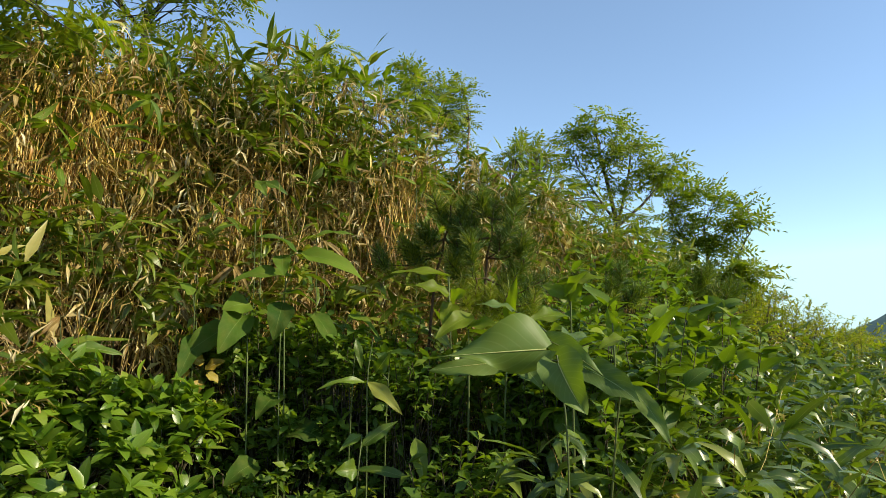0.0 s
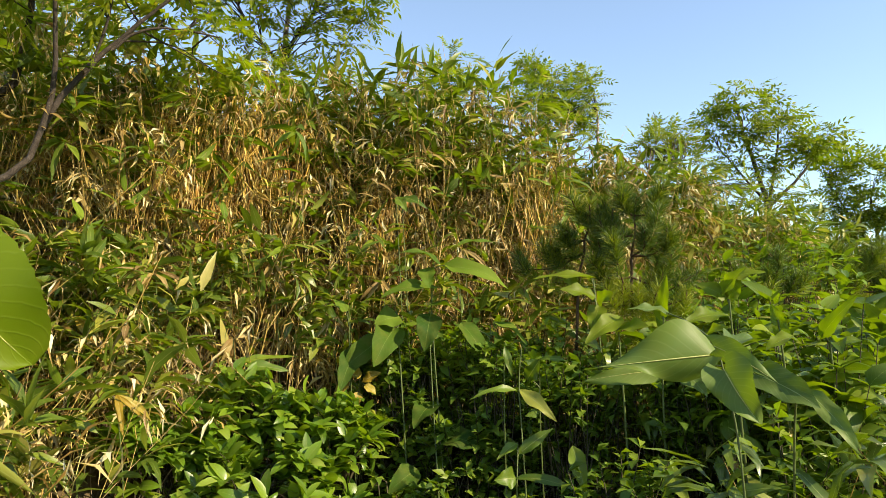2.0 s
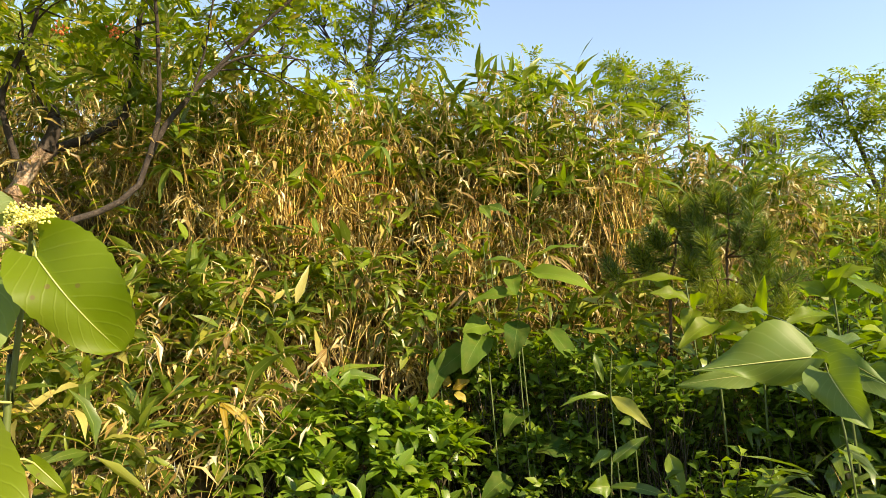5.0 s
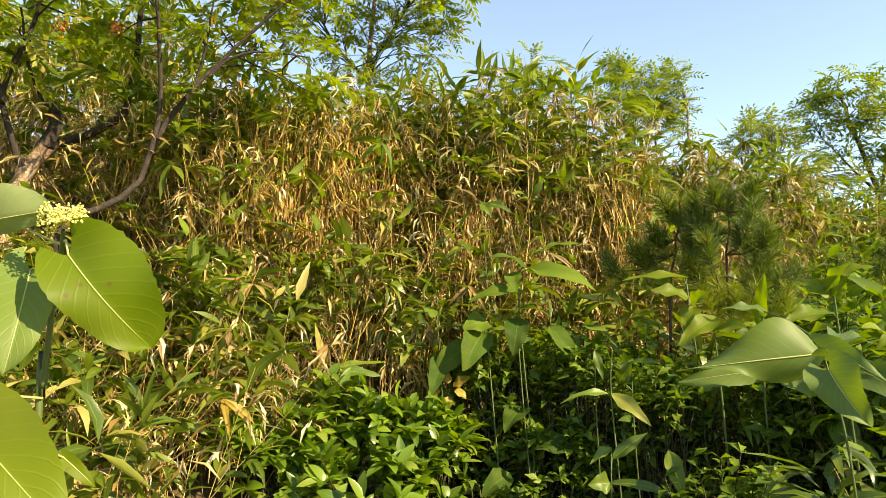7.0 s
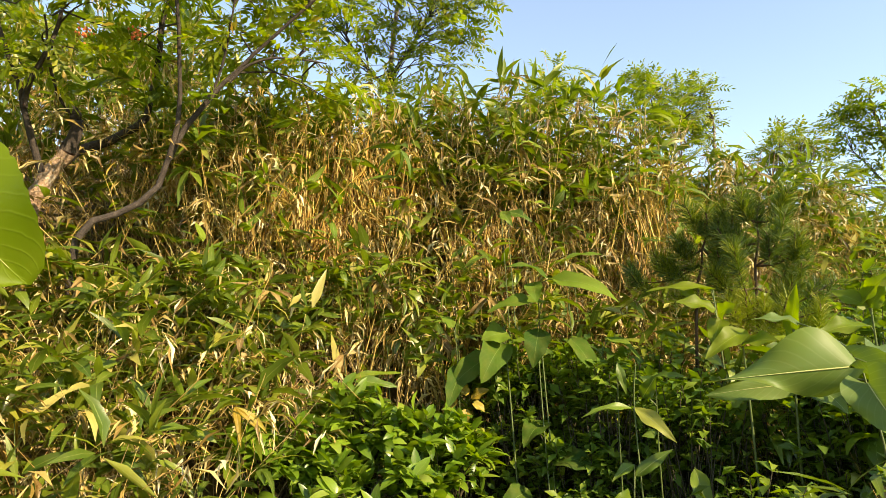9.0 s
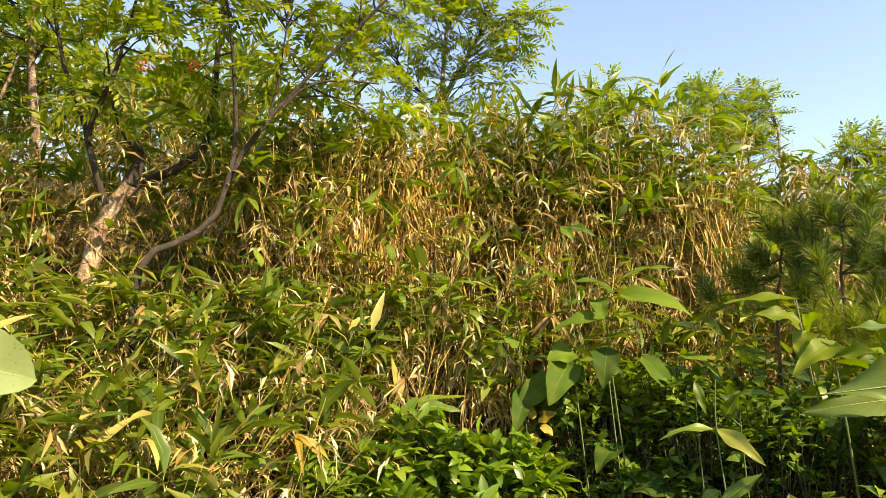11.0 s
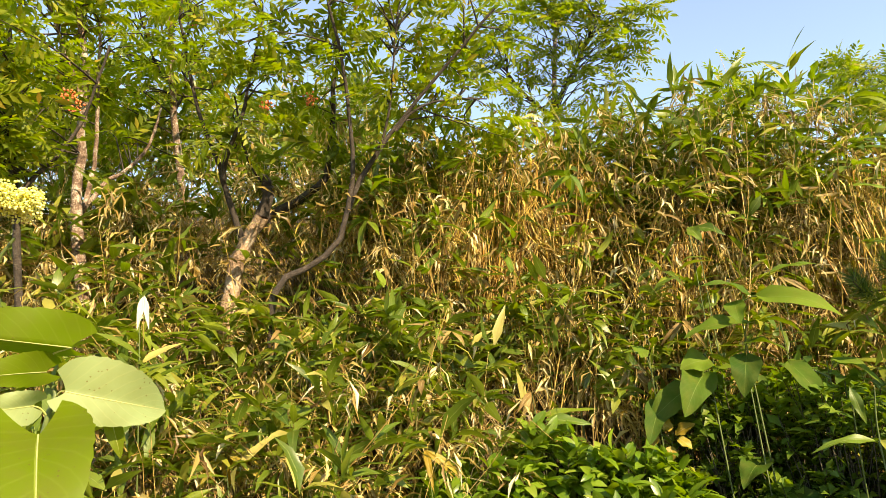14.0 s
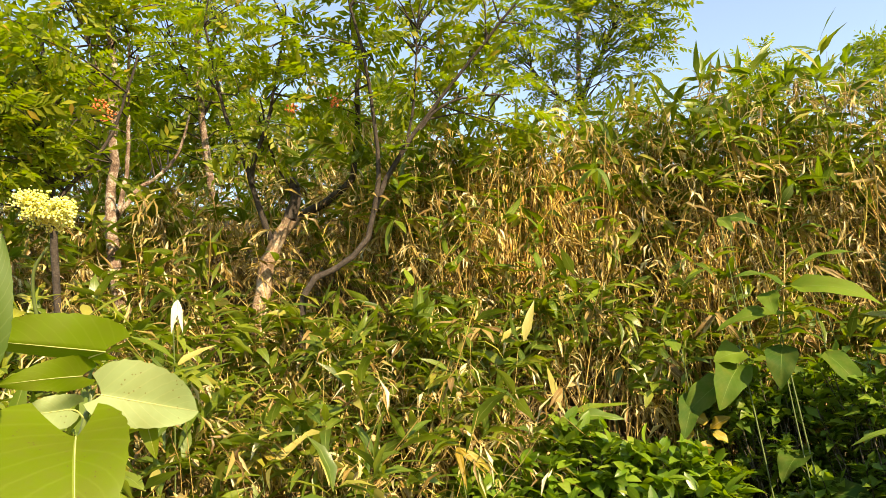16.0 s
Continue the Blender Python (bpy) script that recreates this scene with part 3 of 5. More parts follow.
def rowan(name, label, stems, clumps, r, leaf=0.13, bark=None, berries=(), per=7, group="rowans", foliage=None, pairs=6):
    """stems: rows of (points, thick, thin[, material]); clumps: rows of (centre, radius, twigs)."""
    base = np.array(stems[0][0][0], float)
    top = thing(name, base, label, "tree", group)
    inv = -base
    limbs = []
    for i, st in enumerate(stems):
        pts = curve_through(st[0], 14)
        jit = wander(pts, min(0.006, st[1] * 0.15), r)
        limbs.append(jit[2:])
        part("trunk" if i == 0 else "limb", Bag().add(*tube(jit + inv, np.linspace(st[1], st[2], 14) * r.uniform(0.93, 1.06, 14), 10)), st[3] if len(st) > 3 else (bark or BARK), top)
    limbs = np.concatenate(limbs)
    twigs, crown = Bag(), Bag()
    P, D, N = [], [], []
    for c, rad, count in clumps:
        for _ in range(count):
            tip = np.array(c) + unit(r.normal(0, 1, 3)) * rad * r.uniform(0.2, 1.0)
            low = limbs[limbs[:, 2] < tip[2] + 0.05]
            low = low if len(low) else limbs
            dist = np.linalg.norm(low - tip, axis=1) + r.uniform(0, 0.15, len(low))
            st = low[np.argmin(dist)]
            mid = (st + tip) / 2 + np.array([0, 0, 0.10 * np.linalg.norm(tip - st)]) + r.normal(0, 0.03, 3)
            pts = curve_through([st, mid, tip], 6)
            twigs.add(*tube(pts + inv, np.linspace(0.0055, 0.0014, 6), 3))
            way = unit(tip - mid)
            for j in range(per):
                q = pts[-1 - (j % 3)] if j else tip
                P.append(q)
                D.append(unit(way * 0.6 + scatter_dirs(1, r, 0.15)[0]))
                N.append(np.array([0, 0, 1.0]) + r.normal(0, 0.45, 3))
    compound_leaves(crown, np.array(P) + inv, np.array(D), np.array(N), r.uniform(0.75, 1.25, len(P)) * leaf * 1.1, r, pairs)
    tagged(part("twigs", twigs, BARK_DARK, top), kind="stuff")
    tagged(part("crown", crown, foliage or ROWAN, top), kind="stuff")
    for c in berries:
        bg_ = Bag()
        for _ in range(26):
            o = np.array(c) + r.normal(0, 0.017, 3) + inv
            bg_.add(*blob(o, 0.0056))
        tagged(part("berry_cluster", bg_, BERRY, top, "small orange-red berry cluster"), kind="stuff")
    return top


def blob(c, rad):
    t = (1 + 5 ** 0.5) / 2
    v = unit(np.array([(-1, t, 0), (1, t, 0), (-1, -t, 0), (1, -t, 0), (0, -1, t), (0, 1, t), (0, -1, -t), (0, 1, -t), (t, 0, -1), (t, 0, 1), (-t, 0, -1), (-t, 0, 1)])) * rad + c
    f = [(0, 11, 5), (0, 5, 1), (0, 1, 7), (0, 7, 10), (0, 10, 11), (1, 5, 9), (5, 11, 4), (11, 10, 2), (10, 7, 6), (7, 1, 8), (3, 9, 4), (3, 4, 2), (3, 2, 6), (3, 6, 8), (3, 8, 9), (4, 9, 5), (2, 4, 11), (6, 2, 10), (8, 6, 7), (9, 8, 1)]
    return v, f


r2 = np.random.RandomState(5)


def gz(x, y, dz=0.0):
    return float(ground_h(x, y)) + dz


# the old broken rowan with the long curved limb
rowan("rowan_tree", "old rowan with a broken pale trunk and dark curved limb", [
    ([(-2.795, 2.102, 1.859), (-2.756, 2.098, 2.149), (-2.714, 2.103, 2.315), (-2.662, 2.128, 2.431), (-2.600, 2.161, 2.539)], 0.040, 0.032, PALEWOOD),
    ([(-2.600, 2.161, 2.539), (-2.554, 2.166, 2.646), (-2.550, 2.146, 2.695), (-2.562, 2.116, 2.720)], 0.032, 0.018, BARK_DARK),
    ([(-2.694, 2.197, 2.491), (-2.610, 2.262, 2.580), (-2.525, 2.336, 2.634), (-2.453, 2.388, 2.692), (-2.392, 2.411, 2.777), (-2.332, 2.390, 2.926), (-2.260, 2.334, 3.129), (-2.193, 2.288, 3.284), (-2.130, 2.187, 3.480)], 0.026, 0.008, BARK_DARK),
    ([(-2.615, 2.058, 2.420), (-2.614, 2.007, 2.534), (-2.607, 1.958, 2.646), (-2.595, 1.909, 2.755), (-2.579, 1.809, 2.928), (-2.529, 1.715, 3.126), (-2.470, 1.628, 3.299)], 0.016, 0.005, BARK_DARK),
    ([(-2.588, 1.938, 2.664), (-2.554, 1.926, 2.761), (-2.459, 1.939, 2.931), (-2.375, 1.926, 3.092), (-2.236, 1.888, 3.331)], 0.013, 0.005, BARK_DARK),
    ([(-2.566, 2.160, 2.694), (-2.586, 2.092, 2.769), (-2.575, 2.029, 2.893), (-2.532, 1.955, 3.072)], 0.010, 0.004, BARK_DARK),
    ([(-2.40, 2.06, 1.75), (-2.37, 2.02, 2.05), (-2.30, 2.04, 2.17), (-2.217, 2.129, 2.219), (-2.124, 2.195, 2.315), (-2.051, 2.201, 2.488), (-1.992, 2.178, 2.658), (-1.949, 2.116, 2.842), (-1.900, 2.035, 3.030), (-1.852, 1.917, 3.233)], 0.018, 0.006, BARK_DARK),
    ([(-2.066, 2.203, 2.448), (-2.010, 2.212, 2.553), (-1.888, 2.246, 2.711), (-1.730, 2.290, 2.868), (-1.523, 2.332, 3.045), (-1.322, 2.357, 3.193)], 0.014, 0.005, BARK_DARK),
    ([(-1.822, 2.270, 2.772), (-1.730, 2.301, 2.851), (-1.621, 2.364, 2.881), (-1.466, 2.471, 2.872)], 0.007, 0.003, BARK_DARK),
    ([(-1.932, 2.236, 2.655), (-1.842, 2.238, 2.801), (-1.749, 2.186, 3.010), (-1.681, 2.137, 3.154)], 0.007, 0.003, BARK_DARK),
], [((-2.42, 1.84, 3.13), 0.26, 9), ((-2.15, 1.92, 3.24), 0.26, 11), ((-1.98, 2.08, 3.10), 0.24, 4), ((-1.79, 2.18, 3.16), 0.26, 10), ((-1.68, 2.37, 3.00), 0.24, 9), ((-1.55, 2.48, 3.18), 0.26, 9), ((-2.38, 1.96, 2.82), 0.22, 5), ((-2.35, 2.24, 3.0), 0.20, 4), ((-1.66, 2.72, 2.88), 0.16, 4), ((-1.88, 1.94, 3.34), 0.28, 9), ((-1.59, 2.19, 3.35), 0.28, 9), ((-2.28, 1.75, 3.42), 0.28, 8)],
    r2, 0.17, per=4, berries=[(-2.02, 1.72, 3.35), (-2.45, 1.70, 3.32), (-2.30, 1.95, 2.95), (-2.12, 2.05, 2.95)])
rowan("rowan_tree", "slender rowan with pale lichen-spotted trunk", [
    ([(-3.724, 2.454, 2.211), (-3.668, 2.408, 2.602), (-3.594, 2.370, 2.909), (-3.533, 2.281, 3.193), (-3.461, 2.201, 3.438), (-3.375, 2.144, 3.649), (-3.260, 2.050, 3.908)], 0.031, 0.014, BARK),
    ([(-3.482, 2.220, 3.375), (-3.393, 2.242, 3.515), (-3.325, 2.173, 3.700), (-3.203, 2.156, 3.897)], 0.010, 0.004, BARK_DARK),
    ([(-3.428, 2.179, 3.523), (-3.426, 2.051, 3.654), (-3.370, 1.945, 3.836)], 0.009, 0.004, BARK_DARK),
], [((-3.36, 2.02, 3.81), 0.32, 12), ((-3.30, 2.32, 3.60), 0.28, 9), ((-3.64, 2.01, 3.56), 0.30, 10), ((-3.77, 2.37, 3.41), 0.26, 7), ((-3.16, 2.05, 4.05), 0.34, 12)], r2, 0.18, per=4)
rowan("rowan_tree", "upright rowan with pale bark and twin stems", [
    ([(-3.355, 1.716, 2.013), (-3.336, 1.686, 2.227), (-3.302, 1.614, 2.516), (-3.248, 1.591, 2.725), (-3.190, 1.570, 2.903), (-3.117, 1.536, 3.100), (-3.047, 1.503, 3.266), (-2.956, 1.418, 3.482)], 0.034, 0.012, BARK),
    ([(-3.324, 1.641, 2.596), (-3.263, 1.658, 2.758), (-3.202, 1.648, 2.928), (-3.119, 1.607, 3.154), (-2.981, 1.535, 3.458)], 0.014, 0.006, BARK),
    ([(-3.360, 1.665, 2.629), (-3.277, 1.734, 2.778), (-3.210, 1.811, 2.853), (-3.129, 1.872, 2.967), (-3.034, 1.882, 3.156)], 0.013, 0.006, BARK),
    ([(-3.117, 1.536, 3.100), (-3.080, 1.442, 3.255), (-3.025, 1.346, 3.421), (-2.987, 1.288, 3.519)], 0.012, 0.005, BARK),
], [((-3.11, 1.33, 3.30), 0.28, 13), ((-2.95, 1.51, 3.45), 0.28, 12), ((-3.26, 1.30, 3.01), 0.26, 11), ((-3.30, 1.60, 3.17), 0.24, 7), ((-3.62, 1.97, 3.15), 0.22, 7), ((-2.96, 1.28, 3.58), 0.30, 12)], r2, 0.175, per=4, berries=[(-2.85, 1.35, 2.98), (-2.83, 1.37, 2.93)])
rowan("rowan_tree", "young rowan with a dark crooked stem", [
    ([(-2.807, 1.205, 2.023), (-2.764, 1.162, 2.312), (-2.728, 1.134, 2.474), (-2.687, 1.096, 2.631), (-2.647, 1.065, 2.755), (-2.576, 1.030, 2.930), (-2.502, 0.971, 3.098)], 0.015, 0.006, BARK_DARK),
    ([(-2.690, 1.119, 2.436), (-2.648, 1.161, 2.515), (-2.598, 1.214, 2.593), (-2.530, 1.259, 2.710), (-2.466, 1.274, 2.832), (-2.370, 1.283, 2.998)], 0.010, 0.004, BARK_DARK),
], [((-2.41, 0.90, 2.90), 0.22, 11), ((-2.62, 1.06, 2.56), 0.18, 8), ((-2.50, 0.93, 2.68), 0.20, 9), ((-2.49, 0.82, 2.78), 0.24, 12), ((-2.58, 0.85, 2.56), 0.22, 10)], r2, 0.16, per=4)
rowan("rowan_tree", "rowan growing above the bamboo with open feathery crown", [
    ([(-1.97, 4.12, 1.6), (-1.95, 4.11, 2.6), (-1.924, 4.095, 3.575), (-1.80, 4.0, 4.13), (-1.75, 3.98, 4.7)], 0.026, 0.010),
    ([(-1.92, 4.09, 3.5), (-1.60, 4.05, 3.9), (-1.35, 4.0, 4.3)], 0.012, 0.005, BARK_DARK),
    ([(-1.93, 4.10, 3.4), (-2.2, 4.0, 3.8), (-2.3, 3.95, 4.3)], 0.012, 0.005, BARK_DARK),
], [((-2.194, 3.417, 3.893), 0.23, 8), ((-2.113, 3.596, 3.694), 0.21, 7), ((-1.933, 3.551, 3.926), 0.23, 8), ((-1.888, 3.773, 3.601), 0.19, 6), ((-1.722, 3.736, 3.803), 0.23, 8), ((-1.518, 3.750, 3.924), 0.21, 8), ((-1.480, 3.899, 3.699), 0.21, 7), ((-1.303, 3.910, 3.791), 0.19, 7), ((-1.174, 3.922, 3.840), 0.13, 5), ((-1.328, 4.003, 3.605), 0.13, 4), ((-1.683, 3.911, 3.520), 0.15, 4), ((-2.079, 3.720, 3.508), 0.15, 4), ((-1.462, 4.017, 3.483), 0.13, 4), ((-1.739, 3.587, 4.021), 0.23, 8), ((-1.298, 3.725, 4.088), 0.23, 7), ((-1.514, 3.571, 4.186), 0.23, 7), ((-1.749, 3.432, 4.223), 0.23, 6)], r2, 0.16, per=4)
rowan("rowan_tree", "rowan bush topping the bamboo against the sky", [
    ([(0.25, 9.4, 2.2), (0.28, 9.42, 3.6), (0.3, 9.4, 4.6)], 0.04, 0.012),
    ([(0.28, 9.4, 3.2), (-0.2, 9.4, 4.3), (-0.4, 9.4, 5.1)], 0.02, 0.006),
], [((-0.52, 9.14, 5.10), 0.26, 11), ((-0.20, 9.19, 4.99), 0.28, 13), ((0.16, 9.21, 4.95), 0.24, 11), ((0.09, 9.33, 4.61), 0.24, 11), ((-0.64, 9.09, 5.21), 0.16, 6), ((-0.35, 9.28, 4.75), 0.28, 11), ((0.18, 9.40, 4.35), 0.20, 8), ((-0.14, 9.36, 4.49), 0.26, 10)], r2, 0.20, per=8, foliage=ROWAN_FAR, pairs=4)
rowan("rowan_tree", "multi-stemmed rowan standing clear on the slope's skyline", [
    ([(2.03, 7.9, 2.2), (1.98, 7.88, 3.05), (1.80, 7.8, 3.7), (1.72, 7.75, 4.1)], 0.035, 0.010, BARK_DARK),
    ([(2.03, 7.9, 2.9), (2.15, 7.9, 3.5), (2.2, 7.9, 3.95)], 0.02, 0.006, BARK_DARK),
    ([(2.03, 7.9, 2.9), (2.45, 7.95, 3.3), (2.6, 8.0, 3.6)], 0.02, 0.006, BARK_DARK),
    ([(2.03, 7.9, 2.9), (1.75, 7.9, 3.3), (1.55, 7.9, 3.6)], 0.015, 0.005, BARK_DARK),
], [((1.552, 7.485, 3.959), 0.25, 7), ((1.860, 7.437, 3.887), 0.25, 7), ((1.409, 7.576, 3.750), 0.22, 6), ((1.785, 7.525, 3.647), 0.27, 7), ((2.081, 7.435, 3.696), 0.23, 6),
    ((2.353, 7.398, 3.532), 0.21, 6), ((2.503, 7.381, 3.404), 0.19, 5), ((2.219, 7.483, 3.355), 0.24, 5), ((1.985, 7.561, 3.301), 0.20, 4), ((1.550, 7.630, 3.436), 0.19, 3), ((1.435, 7.702, 3.217), 0.19, 3)], r2, 0.21, per=10, foliage=ROWAN_FAR, pairs=4)
rowan("rowan_tree", "spreading dark green rowan at the end of the bank", [
    ([(3.75, 9.6, 1.2), (3.72, 9.5, 2.3), (3.62, 9.4, 3.2)], 0.045, 0.012, BARK_DARK),
    ([(3.73, 9.5, 2.2), (4.0, 9.3, 2.7), (4.15, 9.1, 3.1)], 0.022, 0.007, BARK_DARK),
    ([(3.73, 9.5, 2.3), (3.4, 9.4, 2.9), (3.1, 9.3, 3.4)], 0.022, 0.007, BARK_DARK),
], [((3.067, 9.282, 3.705), 0.27, 6), ((3.388, 9.198, 3.577), 0.28, 7), ((3.666, 9.125, 3.413), 0.28, 7), ((3.965, 9.024, 3.286), 0.27, 6), ((4.125, 8.960, 3.241), 0.18, 4), ((3.227, 9.308, 3.315), 0.32, 7),
    ((3.579, 9.214, 3.112), 0.32, 7), ((3.878, 9.100, 3.064), 0.25, 6), ((3.985, 9.102, 2.721), 0.27, 6), ((3.690, 9.221, 2.765), 0.32, 7), ((3.346, 9.330, 2.925), 0.32, 7), ((3.097, 9.403, 3.008), 0.28, 6),
    ((4.084, 9.080, 2.530), 0.23, 5), ((3.796, 9.215, 2.419), 0.30, 6), ((3.459, 9.336, 2.536), 0.33, 7), ((3.178, 9.422, 2.655), 0.30, 6), ((4.118, 9.082, 2.342), 0.25, 5)], r2, 0.23, per=10, foliage=ROWAN_FAR, pairs=4)
rowan("rowan_tree", "small rowan showing over the bamboo beside the pines", [
    ([(0.85, 6.4, 1.7), (0.86, 6.4, 2.6), (0.88, 6.4, 3.1)], 0.02, 0.006, BARK_DARK), ([(0.86, 6.4, 2.4), (0.70, 6.4, 2.8), (0.62, 6.4, 3.05)], 0.012, 0.005, BARK_DARK),
], [((0.789, 6.702, 3.460), 0.19, 8), ((0.987, 6.684, 3.431), 0.16, 7), ((0.623, 6.742, 3.378), 0.16, 7), ((0.882, 6.741, 3.267), 0.20, 8), ((1.114, 6.746, 3.100), 0.20, 8), ((1.906, 6.626, 2.811), 0.21, 6), ((1.641, 6.685, 2.871), 0.21, 6)], r2, 0.14)
rowan("rowan_tree", "rowan seedling tips poking out of the bamboo top", [
    ([(-0.95, 4.9, 1.9), (-0.94, 4.9, 2.8), (-0.92, 4.9, 3.3)], 0.012, 0.004, BARK_DARK), ([(-0.94, 4.9, 2.8), (-1.0, 4.9, 3.1), (-1.02, 4.9, 3.3)], 0.008, 0.004, BARK_DARK),
], [((-0.87, 4.73, 3.59), 0.12, 4), ((-0.97, 4.73, 3.54), 0.12, 3), ((-1.05, 4.73, 3.48), 0.12, 3)], r2, 0.12)

rowan("rowan_tree", "rowan sapling with feathery tips above the bamboo", [
    ([(-0.41, 4.54, 2.10), (-0.39, 4.54, 2.70), (-0.38, 4.54, 3.10)], 0.008, 0.003, BARK_DARK),
    ([(-0.25, 4.56, 2.08), (-0.23, 4.56, 2.68), (-0.22, 4.56, 3.08)], 0.008, 0.003, BARK_DARK),
    ([(-0.10, 4.57, 2.07), (-0.08, 4.57, 2.67), (-0.07, 4.57, 3.07)], 0.008, 0.003, BARK_DARK),
], [((-0.48, 4.45, 3.14), 0.17, 2), ((-0.35, 4.43, 3.22), 0.17, 2), ((-0.24, 4.46, 3.18), 0.17, 2), ((-0.11, 4.46, 3.19), 0.17, 2), ((-0.03, 4.49, 3.11), 0.17, 2), ((-0.28, 4.49, 3.09), 0.17, 2), ((-0.14, 4.50, 3.07), 0.17, 2), ((-0.41, 4.49, 3.06), 0.17, 2)], r2, 0.13)
rowan("rowan_tree", "low leafy rowan among the bamboo tops", [
    ([(-1.92, 3.78, 2.12), (-1.90, 3.78, 2.72), (-1.89, 3.78, 3.12)], 0.008, 0.003, BARK_DARK),
    ([(-1.66, 3.90, 2.12), (-1.64, 3.90, 2.72), (-1.63, 3.90, 3.12)], 0.008, 0.003, BARK_DARK),
    ([(-1.38, 4.01, 2.12), (-1.36, 4.01, 2.72), (-1.35, 4.01, 3.12)], 0.008, 0.003, BARK_DARK),
], [((-1.93, 3.65, 3.24), 0.20, 2), ((-1.76, 3.72, 3.27), 0.20, 2), ((-1.61, 3.80, 3.24), 0.20, 2), ((-1.44, 3.88, 3.21), 0.20, 2), ((-1.31, 3.95, 3.15), 0.20, 2), ((-1.62, 3.84, 3.14), 0.20, 2), ((-1.82, 3.74, 3.16), 0.20, 2), ((-1.22, 3.99, 3.11), 0.20, 2)], r2, 0.13)
rowan("rowan_tree", "thin rowan shoot beside tall bamboo blades", [
    ([(-0.98, 4.23, 2.13), (-0.96, 4.23, 2.73), (-0.95, 4.23, 3.13)], 0.008, 0.003, BARK_DARK),
    ([(-0.82, 4.27, 2.12), (-0.80, 4.27, 2.72), (-0.79, 4.27, 3.12)], 0.008, 0.003, BARK_DARK),
], [((-1.02, 4.13, 3.17), 0.16, 2), ((-0.89, 4.14, 3.23), 0.16, 2), ((-0.78, 4.16, 3.24), 0.16, 2), ((-0.92, 4.17, 3.13), 0.16, 2), ((-0.72, 4.21, 3.13), 0.16, 2)], r2, 0.12)


# ---- pines ----
def needle_tuft(r, material):
    """A short shoot ringed with needles that point forward and out."""
    b = Bag()
    k = 80
    t = r.uniform(0, 1, k)
    a = r.uniform(0, 6.28, k)
    d = np.stack([np.cos(a), np.sin(a), 0.35 + 0.8 * t + r.normal(0, 0.2, k)], 1)
    base = np.stack([0.004 * np.cos(a), 0.004 * np.sin(a), 0.06 * (t - 1)], 1)
    b.add(*strips(base, d, scatter_dirs(k, r, 0.0), r.uniform(0.042, 0.066, k), 0.0030, r.uniform(-0.3, 0.4, k), 0.1, m=1, prof=lambda q: 1 - 0.75 * q))
    return b.mesh("needles", material)


r3 = np.random.RandomState(21)
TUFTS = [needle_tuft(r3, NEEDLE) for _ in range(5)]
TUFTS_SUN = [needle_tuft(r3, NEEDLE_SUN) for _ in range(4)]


def pine(name, label, stem, limbs, r, scale=1.0):
    base = np.array(stem[0], float)
    top = thing(name, base, label, "pine", "dwarf pines")
    pts = curve_through(stem, 10)
    part("trunk", Bag().add(*tube(wander(pts, 0.006, r) - base, np.linspace(0.008, 0.004, 10) * scale, 7)), PINEBARK, top)
    tips = [(pts[-1], unit(pts[-1] - pts[-3]))]
    for start, end, count in limbs:
        q = pts[min(9, int(start * 9))]
        e = np.array(end, float)
        c = curve_through([q, (q + e) / 2 - np.array([0, 0, 0.03]), e], 7)
        part("branch", Bag().add(*tube(c - base, np.linspace(0.006, 0.002, 7) * scale, 5)), PINEBARK, top)
        for j in range(max(2, count - 1)):
            at = c[r.randint(2, 7)]
            way = unit(unit(e - q) * 0.35 + np.array([0, 0, 1.0]) + r.normal(0, 0.22, 3))
            tip = at + way * r.uniform(0.04, 0.12) * scale
            part("twig", Bag().add(*tube(np.array([at, (at + tip) / 2, tip]) - base, [0.004, 0.003, 0.0025], 4)), PINEBARK, top)
            tips.append((tip, way))
        tips.append((e, unit(unit(e - q) + np.array([0, 0, 0.9]))))
    for p, way in tips:
        # lower tufts more often take the sunlit colour
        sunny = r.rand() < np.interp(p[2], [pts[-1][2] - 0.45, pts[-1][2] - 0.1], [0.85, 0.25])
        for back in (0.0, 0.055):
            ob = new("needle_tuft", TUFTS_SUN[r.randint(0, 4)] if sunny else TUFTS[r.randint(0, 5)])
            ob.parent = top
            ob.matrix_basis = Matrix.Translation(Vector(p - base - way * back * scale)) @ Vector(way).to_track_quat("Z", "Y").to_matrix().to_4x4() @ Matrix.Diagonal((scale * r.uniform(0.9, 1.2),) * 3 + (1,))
    return top


pine("dwarf_pine", "dark green dwarf pine with reddish twigs before the bamboo", [(0.17, 3.2, 0.75), (0.18, 3.18, 1.6), (0.20, 3.15, 1.95), (0.23, 3.135, 2.22)],
     [(0.95, (0.14, 3.12, 2.24), 4), (0.9, (0.32, 3.12, 2.20), 4), (0.8, (0.06, 3.15, 2.10), 5), (0.75, (0.38, 3.15, 2.02), 5), (0.7, (0.30, 3.05, 2.08), 4), (0.62, (0.02, 3.12, 1.90), 5), (0.6, (0.36, 3.2, 1.85), 5), (0.55, (0.12, 3.02, 1.95), 4), (0.5, (0.42, 3.15, 1.75), 4), (0.45, (0.08, 3.05, 1.75), 4), (0.5, (0.28, 3.05, 1.72), 4), (0.45, (0.48, 3.2, 1.62), 5), (0.4, (0.2, 3.0, 1.62), 4), (0.55, (0.5, 3.2, 1.88), 4)], r3)
